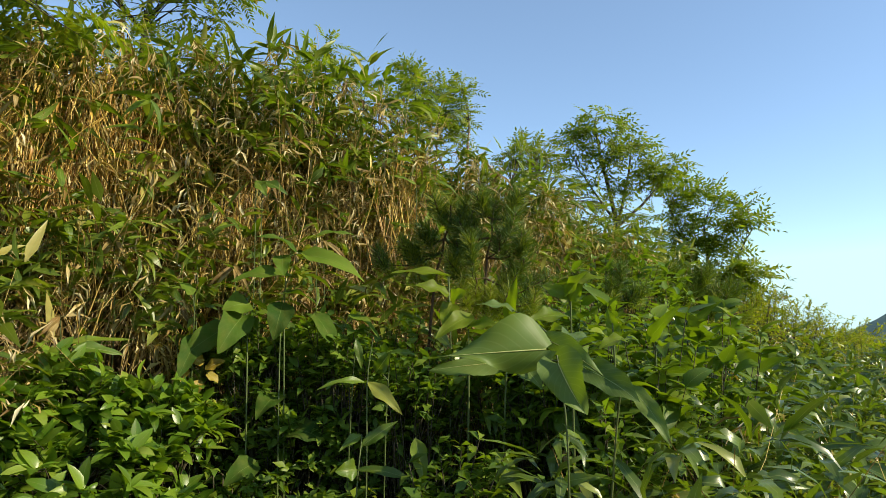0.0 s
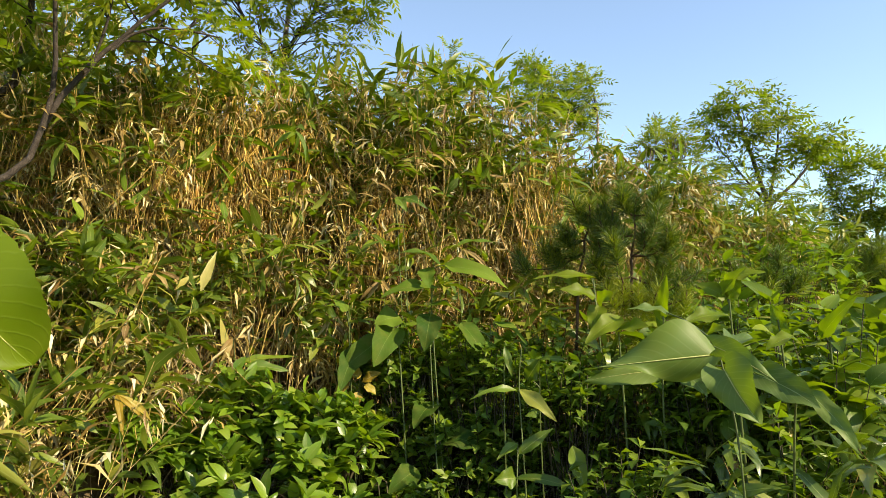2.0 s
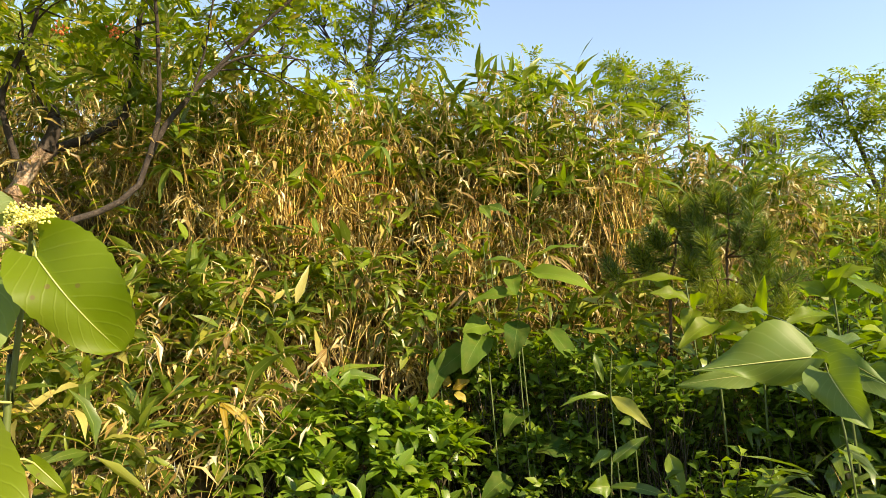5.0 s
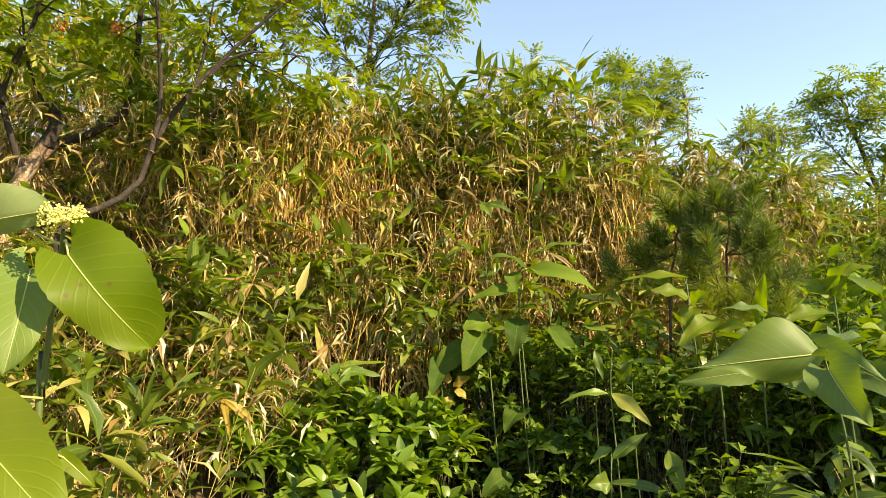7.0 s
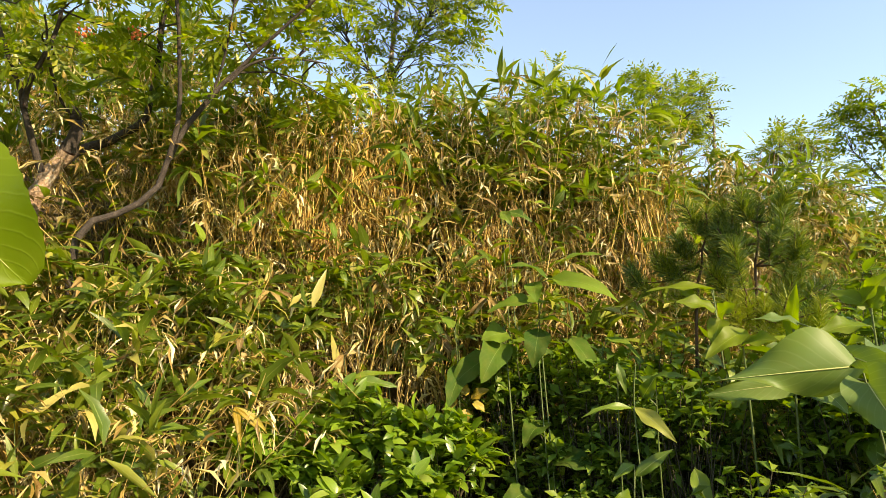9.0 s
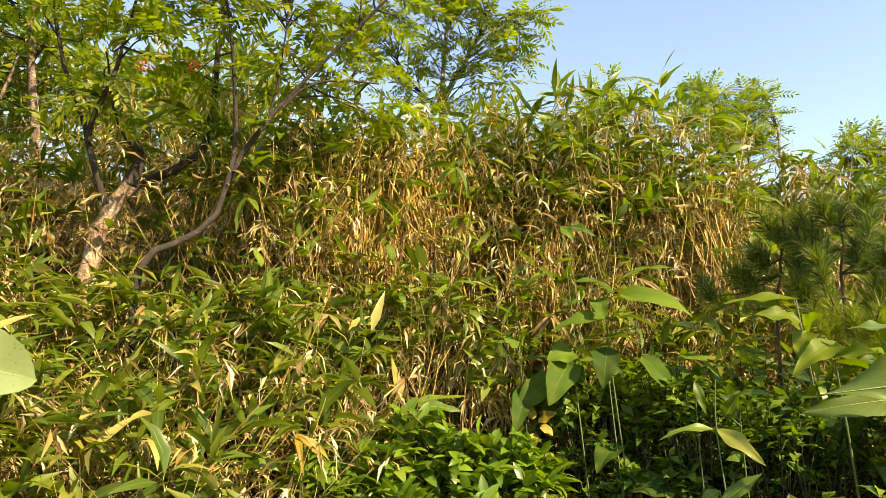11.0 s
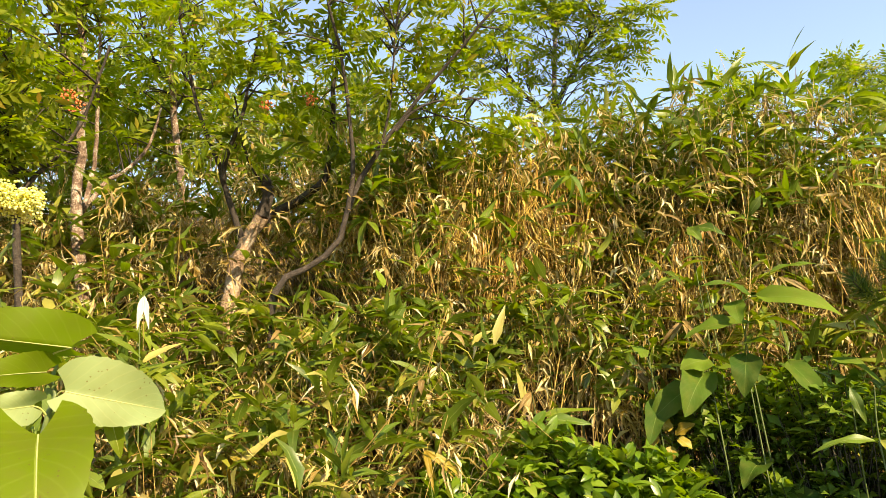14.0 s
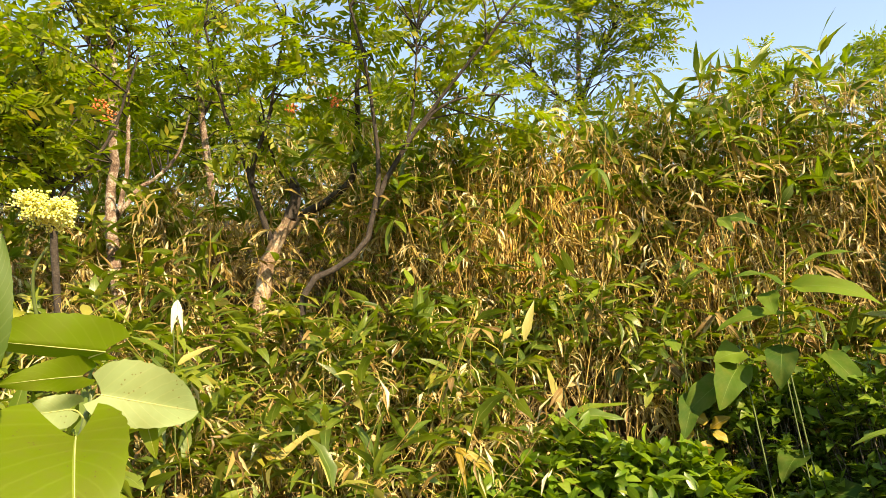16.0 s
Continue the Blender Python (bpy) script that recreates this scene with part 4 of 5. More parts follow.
pine("dwarf_pine", "slim dwarf pine with sparse upright tufts", [(-0.10, 3.3, 0.85), (-0.05, 3.27, 1.75), (0.0, 3.25, 2.05), (0.03, 3.2, 2.22)],
     [(0.9, (-0.04, 3.2, 2.18), 4), (0.85, (0.10, 3.2, 2.15), 4), (0.75, (-0.12, 3.2, 2.06), 5), (0.7, (0.10, 3.2, 1.98), 4), (0.65, (-0.22, 3.25, 2.0), 5), (0.6, (-0.30, 3.28, 1.92), 4), (0.55, (-0.16, 3.2, 1.85), 3)], r3)
pine("dwarf_pine", "bushy dwarf pine on the slope with dark spreading tips", [(2.2, 6.3, 0.9), (2.25, 6.35, 1.7), (2.3, 6.4, 2.15)],
     [(0.9, (2.10, 6.3, 2.22), 5), (0.9, (2.5, 6.4, 2.2), 6), (0.8, (2.75, 6.4, 2.05), 6), (0.75, (1.95, 6.3, 2.1), 6), (0.7, (2.6, 6.3, 1.95), 5), (0.6, (2.9, 6.4, 1.9), 6), (0.55, (2.2, 6.2, 1.9), 5)], r3, 1.7)
pine("dwarf_pine", "low dwarf pine half hidden among bamboo leaves", [(1.0, 4.6, 0.8), (1.02, 4.6, 1.6), (1.05, 4.6, 1.9)],
     [(0.9, (0.9, 4.6, 2.0), 5), (0.85, (1.2, 4.6, 1.98), 5), (0.75, (0.75, 4.55, 1.88), 5), (0.7, (1.35, 4.6, 1.9), 5), (0.6, (1.1, 4.5, 1.8), 5)], r3, 1.2)


# ---- single bamboo plants along the face of the thicket ----
def bamboo_plant(r, height):
    """One plant with its culm, each fresh leaf and each dry leaf as parts, built at the origin."""
    pts, a, b = bamboo_shape(r, height, (r.normal(0.10, 0.14), r.normal(-0.06, 0.14)), 8, 12, 0.95, 0.12)
    top = thing("bamboo_plant", (0, 0, 0), "dwarf bamboo plant with green leaves and dry hanging blades", "bamboo", "bamboo plants")
    culm = Bag().add(*tube(pts, np.linspace(0.0036, 0.0014, len(pts)), 5))
    branchlets(culm, pts, r, np.zeros(3), 1.0, 3)
    part("culm", culm, CULM, top)
    for q, nm, material, m in ((a, "leaf", SASA_OB, 5), (b, "dry_leaf", DRY_OB, 4)):
        for i in range(len(q[0])):
            part(nm, Bag().add(*strips(q[0][i], q[1][i], q[2][i], q[3][i], q[4][i], q[5][i], 0.25, m=m, twist=r.normal(0, 0.5))), material, top)
    return top


r4 = np.random.RandomState(33)
for proto in range(14):
    first = bamboo_plant(r4, 1.55)
    for copy in range(19):
        u = r4.uniform(-2.8, 5.5)
        tall = r4.rand() < (0.45 if u < 1.2 else 1.0)
        s = face_s(u) + r4.uniform(-0.12, 0.22) if tall else r4.uniform(0.05, 1.0)
        x, y = bank_xy(u, s)
        z = gz(x, y, -0.03)
        want = (thicket_top(u) - z) * r4.uniform(0.42, 0.86) if tall else (np.interp(s, [-0.5, 1.0], [1.7, 2.1]) - z) * r4.uniform(0.6, 1.0)
        m = Matrix.Translation((x, y, z)) @ Matrix.Rotation(r4.uniform(-1.2, 1.2), 4, "Z")
        ob = first if copy == 0 else copy_thing(first, m)
        ob.matrix_basis = m @ Matrix.Diagonal((1, 1, max(want, 0.5) / 1.55, 1))


# ---- knotweed and other broad-leaved plants ----
def broad_leaf(name, base, tip, width, face, bend, material, parent, r, prof=prof_heart, rows=11, wave=0.3, label=""):
    """A broad leaf from base to tip; face: how far its upper side turns to the path (1) or to the sky (0)."""
    base, tip = np.array(base, float), np.array(tip, float)
    ln = np.linalg.norm(tip - base)
    d = (tip - base) / ln
    c = (base + tip) / 2
    n = unit(unit(np.array([0.1, -0.1, 1.75]) - c) * face + np.array([0, 0, 1.0]) * (1 - face) + r.normal(0, 0.08, 3))
    n = unit(n - (n @ d) * d)
    s = np.cross(d, n)
    cols = np.array([-1, -0.66, -0.33, 0, 0.33, 0.66, 1.0])
    t = np.linspace(0, 1, rows)
    bow = 0.18 * bend * ln * np.sin(np.pi * t)
    ph, curl = r.uniform(0, 6.28), r.normal(0, 0.35)
    v, uv = [], []
    for i, a in enumerate(t):
        w = width / 2 * prof(np.array([a]))[0]
        back = 0.10 * ln * max(0, 1 - a / 0.2) if prof is prof_heart else 0
        for cc in cols:
            lift = abs(cc) * w * 0.28 + wave * w * math.sin(ph + a * 11 + cc * 2.0) * abs(cc) ** 1.5 - curl * w * cc * a
            edge = w * (1 + 0.05 * math.sin(a * 47 + cc * 9 + ph))
            v.append(base + d * (a * ln - back * abs(cc)) + n * (bow[i] + lift) + s * cc * edge)
            uv.append((0.5 + cc / 2, a))
    k = len(cols)
    idx = np.arange(rows * k).reshape(rows, k)
    f = np.stack([idx[:-1, :-1], idx[1:, :-1], idx[1:, 1:], idx[:-1, 1:]], -1).reshape(-1, 4)
    o = np.array(parent.location)
    return part(name, Bag().add(np.array(v) - o, f, uv), material, parent, label)


def spade_leaf(name, base, tip, rim, material, parent, r, other=1.0, lobe=0.2, fold=(0.15, 0.15), peak=(0.4, 0.9), bow=0.1, nod=0.0, wave=0.10, label="", rows=25, rib=0.0012):
    """A broad leaf from base to tip whose margin on one side runs through rim. other: the far half's width beside the near half's;
    lobe: how far the ears reach behind the base; fold: lift of the near and the far half, radians; peak: powers that set where it is widest."""
    base, tip, rim = (np.array(q, float) for q in (base, tip, rim))
    ln = np.linalg.norm(tip - base)
    d = (tip - base) / ln
    side = (rim - base) - ((rim - base) @ d) * d
    half = np.linalg.norm(side)
    side /= half
    n = np.cross(d, side)
    n *= np.sign(n @ (np.array([0.0, 0.0, 1.62]) - base)) or 1.0
    t = np.linspace(0, 1, rows)
    form = (t + 0.015) ** peak[0] * (1.0 - t) ** peak[1]
    form /= form.max()
    cols = np.linspace(-1, 1, 15)
    ph = r.uniform(0, 6.28, 3)
    v, uv = [], []
    for a, w in zip(t, form):
        for c in cols:
            near = c > 0
            reach = half * w * abs(c) * (1.0 if near else other) * (1 + 0.018 * math.sin(a * 61 + ph[0]) + 0.012 * math.sin(a * 97 + c + ph[1]))
            lift = fold[0] if near else fold[1]
            ripple = wave * half * abs(c) ** 2 * math.sin(a * 9 + ph[2] + (2.2 if near else 0)) + 0.007 * half * math.cos((a - 0.4 * abs(c)) * math.pi * 14) * abs(c) * (1 - abs(c))
            along = ln * (a - lobe * abs(c) ** 1.4 * (1 - a) ** 2)
            v.append(base + d * along + side * math.copysign(reach * math.cos(lift), c) + n * (reach * math.sin(lift) + ripple + bow * ln * math.sin(math.pi * a) - nod * ln * a ** 3))
            uv.append((0.5 + c / 2, a))
    k = len(cols)
    idx = np.arange(rows * k).reshape(rows, k)
    f = np.stack([idx[:-1, :-1], idx[1:, :-1], idx[1:, 1:], idx[:-1, 1:]], -1).reshape(-1, 4)
    o = np.array(parent.location)
    leaf = part(name, Bag().add(np.array(v) - o, f, uv), material, parent, label)
    line = np.array(v).reshape(rows, k, 3)[:int(rows * 0.88), k // 2] - o + n * rib * 0.3
    part("midrib", Bag().add(*tube(line, np.linspace(rib, rib * 0.2, len(line)), 5)), RIB, leaf)
    return leaf


def stalk(pts, thick, thin, parent, material=None, name="stem", sides=6):
    c = curve_through(pts, max(6, 4 * len(pts)))
    return part(name, Bag().add(*tube(c - np.array(parent.location), np.linspace(thick, thin, len(c)), sides)), material or STEM, parent)


def broad_plant(label, foot, stems, leaves, material, r, prof=prof_heart, name="knotweed", category="knotweed", group="knotweeds", thick=0.006, leaf_name="leaf", wave=0.3):
    """stems: rows of points that start at the foot; each leaf gets a stalk from the nearest stem."""
    foot = np.array([foot[0], foot[1], gz(*foot[:2], -0.02)])
    top = thing(name, foot, label, category, group)
    run = []
    for pts in stems:
        pts = [np.array(pts[0], float) * [1, 1, 0] + [0, 0, gz(pts[0][0], pts[0][1], -0.02)]] + [np.array(p, float) for p in pts[1:]]
        stalk(pts, thick, thick * 0.5, top)
        run.append(curve_through(pts, 16))
    run = np.concatenate(run)
    for base, tip, width, face, bend in leaves:
        b = np.array(base)
        near = run[np.argmin(np.linalg.norm(run - b - np.array([0, 0, -0.04]), axis=1))]
        if np.linalg.norm(near - b) > 0.01:
            stalk([near, (near + b) / 2 + np.array([0, 0, 0.01]), b], 0.0025, 0.0018, top, name="leaf_stalk", sides=5)
        broad_leaf(leaf_name, base, tip, width, face, bend, material, top, r, prof, wave=wave)
    return top


r5 = np.random.RandomState(40)
giant = broad_plant("giant knotweed with huge matte leaves, one torn and drooping", (0.35, 1.9), [
    [(0.35, 1.92, 0), (0.346, 1.86, 1.186), (0.315, 1.872, 1.532), (0.30, 1.9, 1.60)],
    [(0.42, 1.95, 0), (0.47, 1.9, 1.2), (0.49, 1.86, 1.48), (0.51, 1.83, 1.47)]], (
    ((0.383, 1.807, 1.514), (0.494, 1.723, 1.443), 0.085, 0.60, 0.50),
    ((0.506, 1.826, 1.465), (0.578, 1.736, 1.332), 0.050, 0.70, 0.70),
    ((0.218, 2.187, 1.680), (0.102, 2.146, 1.690), 0.055, 0.45, 0.30),
    ((0.352, 1.968, 1.593), (0.467, 2.047, 1.575), 0.090, 0.40, 0.40),
    ((0.358, 1.915, 1.531), (0.438, 1.792, 1.466), 0.090, 0.40, 0.60),
    ((0.193, 1.989, 1.523), (0.274, 1.874, 1.455), 0.080, 0.30, 0.60),
), KNOT, r5, thick=0.0036)


spade_leaf("leaf", (0.263, 1.744, 1.566), (-0.033, 1.705, 1.539), (0.206, 1.754, 1.655), KNOT, giant, r5, other=0.6, lobe=0.08, fold=(0.05, -0.35), peak=(0.9, 2.7), bow=0.02, nod=0.02, wave=0.26, label="huge folded pale-ribbed leaf", rib=0.0020)
spade_leaf("leaf", (0.143, 1.858, 1.523), (-0.036, 1.843, 1.499), (0.049, 1.840, 1.478), KNOT, giant, r5, other=0.7, fold=(0.2, 0.1), bow=0.04, wave=0.2)
spade_leaf("leaf", (0.285, 1.688, 1.534), (0.332, 1.618, 1.425), (0.351, 1.645, 1.534), KNOT, giant, r5, other=0.8, lobe=0.22, fold=(0.35, 0.4), bow=0.08, nod=0.12, rib=0.0016, wave=0.24)
spade_leaf("leaf", (0.289, 1.822, 1.585), (0.395, 1.695, 1.511), (0.360, 1.768, 1.579), KNOT, giant, r5, other=0.7, fold=(0.2, -0.6), peak=(0.5, 1.2), bow=0.10, nod=0.1, rib=0.0014, wave=0.22)
broad_plant("knotweed clump with upright pale green leaves", (0.5, 2.42), [
    [(0.5, 2.45, 0), (0.46, 2.4, 1.3), (0.44, 2.36, 1.75)], [(0.62, 2.5, 0), (0.62, 2.45, 1.3), (0.60, 2.42, 1.65)], [(0.8, 2.55, 0), (0.78, 2.5, 1.3), (0.77, 2.48, 1.65)], [(0.25, 2.7, 0), (0.25, 2.7, 1.3), (0.27, 2.68, 1.7)]], (
    ((0.421, 2.358, 1.746), (0.484, 2.289, 1.817), 0.060, 0.60, 0.30),
    ((0.422, 2.361, 1.668), (0.285, 2.282, 1.644), 0.070, 0.40, 0.40),
    ((0.430, 2.357, 1.727), (0.344, 2.369, 1.774), 0.050, 0.50, 0.30),
    ((0.439, 2.352, 1.786), (0.551, 2.327, 1.802), 0.060, 0.50, 0.40),
    ((0.440, 2.356, 1.727), (0.477, 2.345, 1.786), 0.050, 0.70, 0.20),
    ((0.613, 2.423, 1.595), (0.584, 2.428, 1.704), 0.050, 0.70, 0.20),
    ((0.753, 2.488, 1.599), (0.838, 2.405, 1.721), 0.050, 0.60, 0.30),
    ((0.258, 2.686, 1.671), (0.282, 2.625, 1.823), 0.050, 0.60, 0.20),
    ((0.332, 2.276, 1.589), (0.395, 2.164, 1.627), 0.070, 0.40, 0.40),
    ((0.581, 2.225, 1.596), (0.489, 2.144, 1.560), 0.060, 0.40, 0.40),
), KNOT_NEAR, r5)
broad_plant("tall knotweed with large shaded leaves and jointed green stems", (-0.64, 2.85), [
    [(-0.60, 2.82, 0), (-0.621, 2.835, 0.924), (-0.677, 2.898, 1.749), (-0.66, 2.89, 1.93)],
    [(-0.75, 2.81, 0), (-0.772, 2.819, 0.923), (-0.825, 2.884, 1.648), (-0.84, 2.89, 1.72)],
    [(-0.63, 2.79, 0), (-0.639, 2.801, 0.931), (-0.672, 2.863, 1.37), (-0.69, 2.9, 1.7)],
    [(-0.42, 2.95, 0), (-0.42, 2.96, 1.2), (-0.43, 2.97, 1.66)], [(-1.0, 2.85, 0), (-1.02, 2.84, 1.2), (-1.03, 2.82, 1.73)]], (
    ((-0.640, 2.861, 1.925), (-0.775, 2.727, 1.963), 0.057, 0.45, 0.86),
    ((-0.659, 2.867, 1.817), (-0.868, 2.768, 1.780), 0.086, 0.42, 0.64),
    ((-0.587, 2.874, 1.911), (-0.344, 2.932, 1.809), 0.090, 0.55, 1.00),
    ((-0.685, 2.854, 1.899), (-0.665, 2.811, 1.817), 0.075, 0.72, 0.83),
    ((-0.668, 2.870, 1.745), (-0.525, 2.842, 1.698), 0.080, 0.15, 0.74),
    ((-0.824, 2.883, 1.694), (-0.908, 2.803, 1.669), 0.109, 0.42, 0.65),
    ((-0.843, 2.879, 1.646), (-0.893, 2.732, 1.493), 0.128, 0.56, 0.70),
    ((-0.906, 2.860, 1.597), (-1.053, 2.751, 1.462), 0.111, 0.76, 0.42),
    ((-0.677, 2.870, 1.697), (-0.694, 2.817, 1.550), 0.111, 0.42, 1.00),
    ((-1.008, 2.825, 1.547), (-1.030, 2.699, 1.394), 0.092, 0.67, 0.54),
    ((-0.547, 2.949, 1.656), (-0.453, 2.896, 1.504), 0.101, 0.30, 0.53),
    ((-0.688, 2.906, 1.320), (-0.735, 2.774, 1.235), 0.109, 0.37, 0.67),
    ((-0.622, 2.854, 1.190), (-0.462, 2.841, 1.143), 0.119, 0.63, 0.87),
    ((-0.727, 2.757, 1.070), (-0.816, 2.666, 1.001), 0.096, 0.63, 0.89),
    ((-0.403, 2.972, 1.660), (-0.267, 2.919, 1.562), 0.074, 0.15, 0.72),
    ((-1.039, 2.811, 1.732), (-1.100, 2.811, 1.781), 0.056, 0.32, 0.30),
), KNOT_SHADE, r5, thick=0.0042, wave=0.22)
broad_plant("pale yellow-green lobed leaves beneath the pines", (0.03, 2.9), [
    [(0.05, 2.92, 0), (0.04, 2.9, 1.4), (0.02, 2.92, 1.84)], [(0.12, 2.75, 0), (0.11, 2.72, 1.3), (0.10, 2.70, 1.66)]], (
    ((0.010, 2.940, 1.846), (-0.231, 2.880, 1.844), 0.060, 0.40, 0.30),
    ((-0.063, 2.941, 1.815), (-0.115, 2.985, 1.872), 0.050, 0.50, 0.30),
    ((0.012, 2.895, 1.765), (-0.120, 2.841, 1.794), 0.070, 0.50, 0.40),
    ((0.036, 2.846, 1.740), (0.092, 2.793, 1.773), 0.060, 0.60, 0.40),
    ((0.036, 2.847, 1.716), (0.003, 2.800, 1.621), 0.080, 0.70, 0.50),
    ((0.102, 2.697, 1.667), (-0.028, 2.600, 1.576), 0.080, 0.50, 0.50),
    ((0.103, 2.698, 1.623), (0.210, 2.641, 1.636), 0.070, 0.40, 0.40),
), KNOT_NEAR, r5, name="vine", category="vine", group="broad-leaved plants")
broad_plant("broad-bladed bamboo shoots with long arching green leaves", (-0.25, 2.6), [
    [(-0.26, 2.56, 0), (-0.262, 2.566, 0.996), (-0.28, 2.62, 1.40), (-0.267, 2.636, 1.57)], [(-0.29, 2.52, 0), (-0.29, 2.5, 1.0), (-0.285, 2.55, 1.22)],
    [(-0.09, 2.5, 0), (-0.09, 2.49, 1.0), (-0.086, 2.47, 1.23)], [(0.19, 2.4, 0), (0.19, 2.38, 0.9), (0.198, 2.358, 1.205)], [(-0.20, 2.72, 0), (-0.21, 2.7, 1.2), (-0.204, 2.691, 1.516)], [(-0.36, 2.8, 0), (-0.36, 2.79, 1.2), (-0.351, 2.778, 1.567)]], (
    ((-0.285, 2.627, 1.403), (-0.463, 2.548, 1.375), 0.032, 0.50, 0.90),
    ((-0.281, 2.628, 1.407), (-0.141, 2.578, 1.293), 0.055, 0.70, 0.50),
    ((-0.284, 2.550, 1.181), (-0.155, 2.574, 1.272), 0.050, 0.60, 0.20),
    ((-0.287, 2.556, 1.220), (-0.357, 2.488, 1.169), 0.040, 0.50, 0.60),
    ((-0.294, 2.485, 1.109), (-0.075, 2.444, 1.080), 0.040, 0.50, 0.50),
    ((-0.290, 2.485, 1.109), (-0.360, 2.425, 1.114), 0.070, 0.80, 0.40),
    ((-0.087, 2.470, 1.228), (-0.046, 2.393, 1.078), 0.060, 0.80, 0.30),
    ((0.195, 2.359, 1.206), (0.267, 2.225, 1.084), 0.060, 0.70, 0.30),
    ((-0.256, 2.683, 1.438), (-0.196, 2.641, 1.524), 0.060, 0.80, 0.30),
    ((-0.204, 2.691, 1.516), (-0.092, 2.647, 1.509), 0.030, 0.50, 0.50),
    ((-0.350, 2.778, 1.566), (-0.322, 2.777, 1.442), 0.035, 0.70, 0.30),
    ((-0.203, 2.690, 1.483), (-0.263, 2.686, 1.514), 0.040, 0.60, 0.40),
), SASA_OB, r5, prof=prof_lance, name="bamboo_shoot", category="bamboo", group="bamboo shoots", thick=0.004)
broad_plant("knotweed shoots with broad green leaves above the bamboo", (-0.51, 4.11), [
    [(-0.54, 4.11, 0), (-0.54, 4.11, 2.64), (-0.534, 3.966, 3.093)], [(-0.47, 4.11, 0), (-0.47, 4.11, 2.64), (-0.397, 3.978, 3.101)]], (
    ((-0.537, 3.963, 3.099), (-0.605, 3.911, 3.127), 0.050, 0.6, 0.3),
    ((-0.529, 3.962, 3.105), (-0.489, 3.904, 3.184), 0.050, 0.6, 0.3),
    ((-0.523, 3.965, 3.098), (-0.423, 3.935, 3.125), 0.050, 0.6, 0.3),
    ((-0.395, 3.973, 3.116), (-0.344, 3.916, 3.193), 0.055, 0.6, 0.3),
    ((-0.402, 3.974, 3.111), (-0.311, 3.953, 3.103), 0.050, 0.6, 0.3),
    ((-0.397, 3.978, 3.101), (-0.464, 3.957, 3.051), 0.050, 0.6, 0.3),
    ((-0.538, 3.968, 3.084), (-0.63, 3.932, 3.06), 0.050, 0.6, 0.3),
), KNOT_NEAR, r5, prof=prof_ovate, thick=0.004)
SPIKES = (
    ((-0.963, 3.762, 3.131), (-0.913, 3.706, 3.292), 0.035, 0.70, 0.10),
    ((-0.856, 3.771, 3.170), (-0.817, 3.720, 3.309), 0.035, 0.60, 0.10),
    ((-1.023, 3.568, 3.020), (-0.915, 3.564, 2.804), 0.050, 0.60, 0.40),
    ((-0.865, 3.130, 2.282), (-0.739, 3.122, 2.218), 0.050, 0.60, 0.50),
    ((-0.625, 3.275, 2.057), (-0.430, 3.304, 2.060), 0.045, 0.40, 0.40),
    ((-1.849, 3.091, 2.744), (-1.886, 3.037, 2.828), 0.030, 0.70, 0.30),
    ((-1.572, 2.939, 2.117), (-1.511, 2.971, 2.110), 0.030, 0.60, 0.30),
    ((-1.152, 3.129, 2.079), (-1.053, 3.153, 2.146), 0.035, 0.60, 0.30),
    ((-0.169, 3.772, 2.426), (-0.346, 3.750, 2.472), 0.040, 0.50, 0.40),
    ((-0.879, 3.076, 2.274), (-0.820, 3.054, 2.195), 0.050, 0.70, 0.50),
    ((-1.477, 2.689, 1.520), (-1.252, 2.799, 1.536), 0.045, 0.50, 0.20),
    ((-1.408, 2.611, 1.511), (-1.245, 2.690, 1.480), 0.050, 0.50, 0.20),
)
for base, tip, width, face, bend in SPIKES:
    x, y, z = base
    broad_plant("single bamboo stem ending in a large green blade", (x, y), [[(x + 0.02, y + 0.03, 0), (x + 0.02, y + 0.02, (z + gz(x, y)) / 2), (x, y, z)]],
                ((base, tip, width, face, bend),), SASA_OB, r5, prof=prof_lance, name="bamboo_shoot", category="bamboo", group="bamboo stems", thick=0.0035, leaf_name="blade")
broad_plant("drooping bunch of yellowed bamboo blades", (-1.78, 2.62), [[(-1.78, 2.62, 0), (-1.775, 2.61, 1.4), (-1.764, 2.594, 1.65)]], (
    ((-1.758, 2.598, 1.647), (-1.784, 2.518, 1.523), 0.018, 0.80, 0.90),
    ((-1.758, 2.598, 1.647), (-1.752, 2.539, 1.497), 0.018, 0.80, 0.90),
    ((-1.758, 2.598, 1.647), (-1.721, 2.562, 1.505), 0.018, 0.80, 0.90),
    ((-1.758, 2.598, 1.647), (-1.693, 2.581, 1.514), 0.018, 0.80, 0.90),
    ((-1.758, 2.598, 1.647), (-1.665, 2.601, 1.541), 0.018, 0.80, 0.90),
    ((-1.758, 2.598, 1.647), (-1.642, 2.615, 1.509), 0.018, 0.80, 0.90),
), YELLOW, r5, prof=prof_lance, name="withered_bamboo", category="bamboo", group="withered plants", thick=0.003)
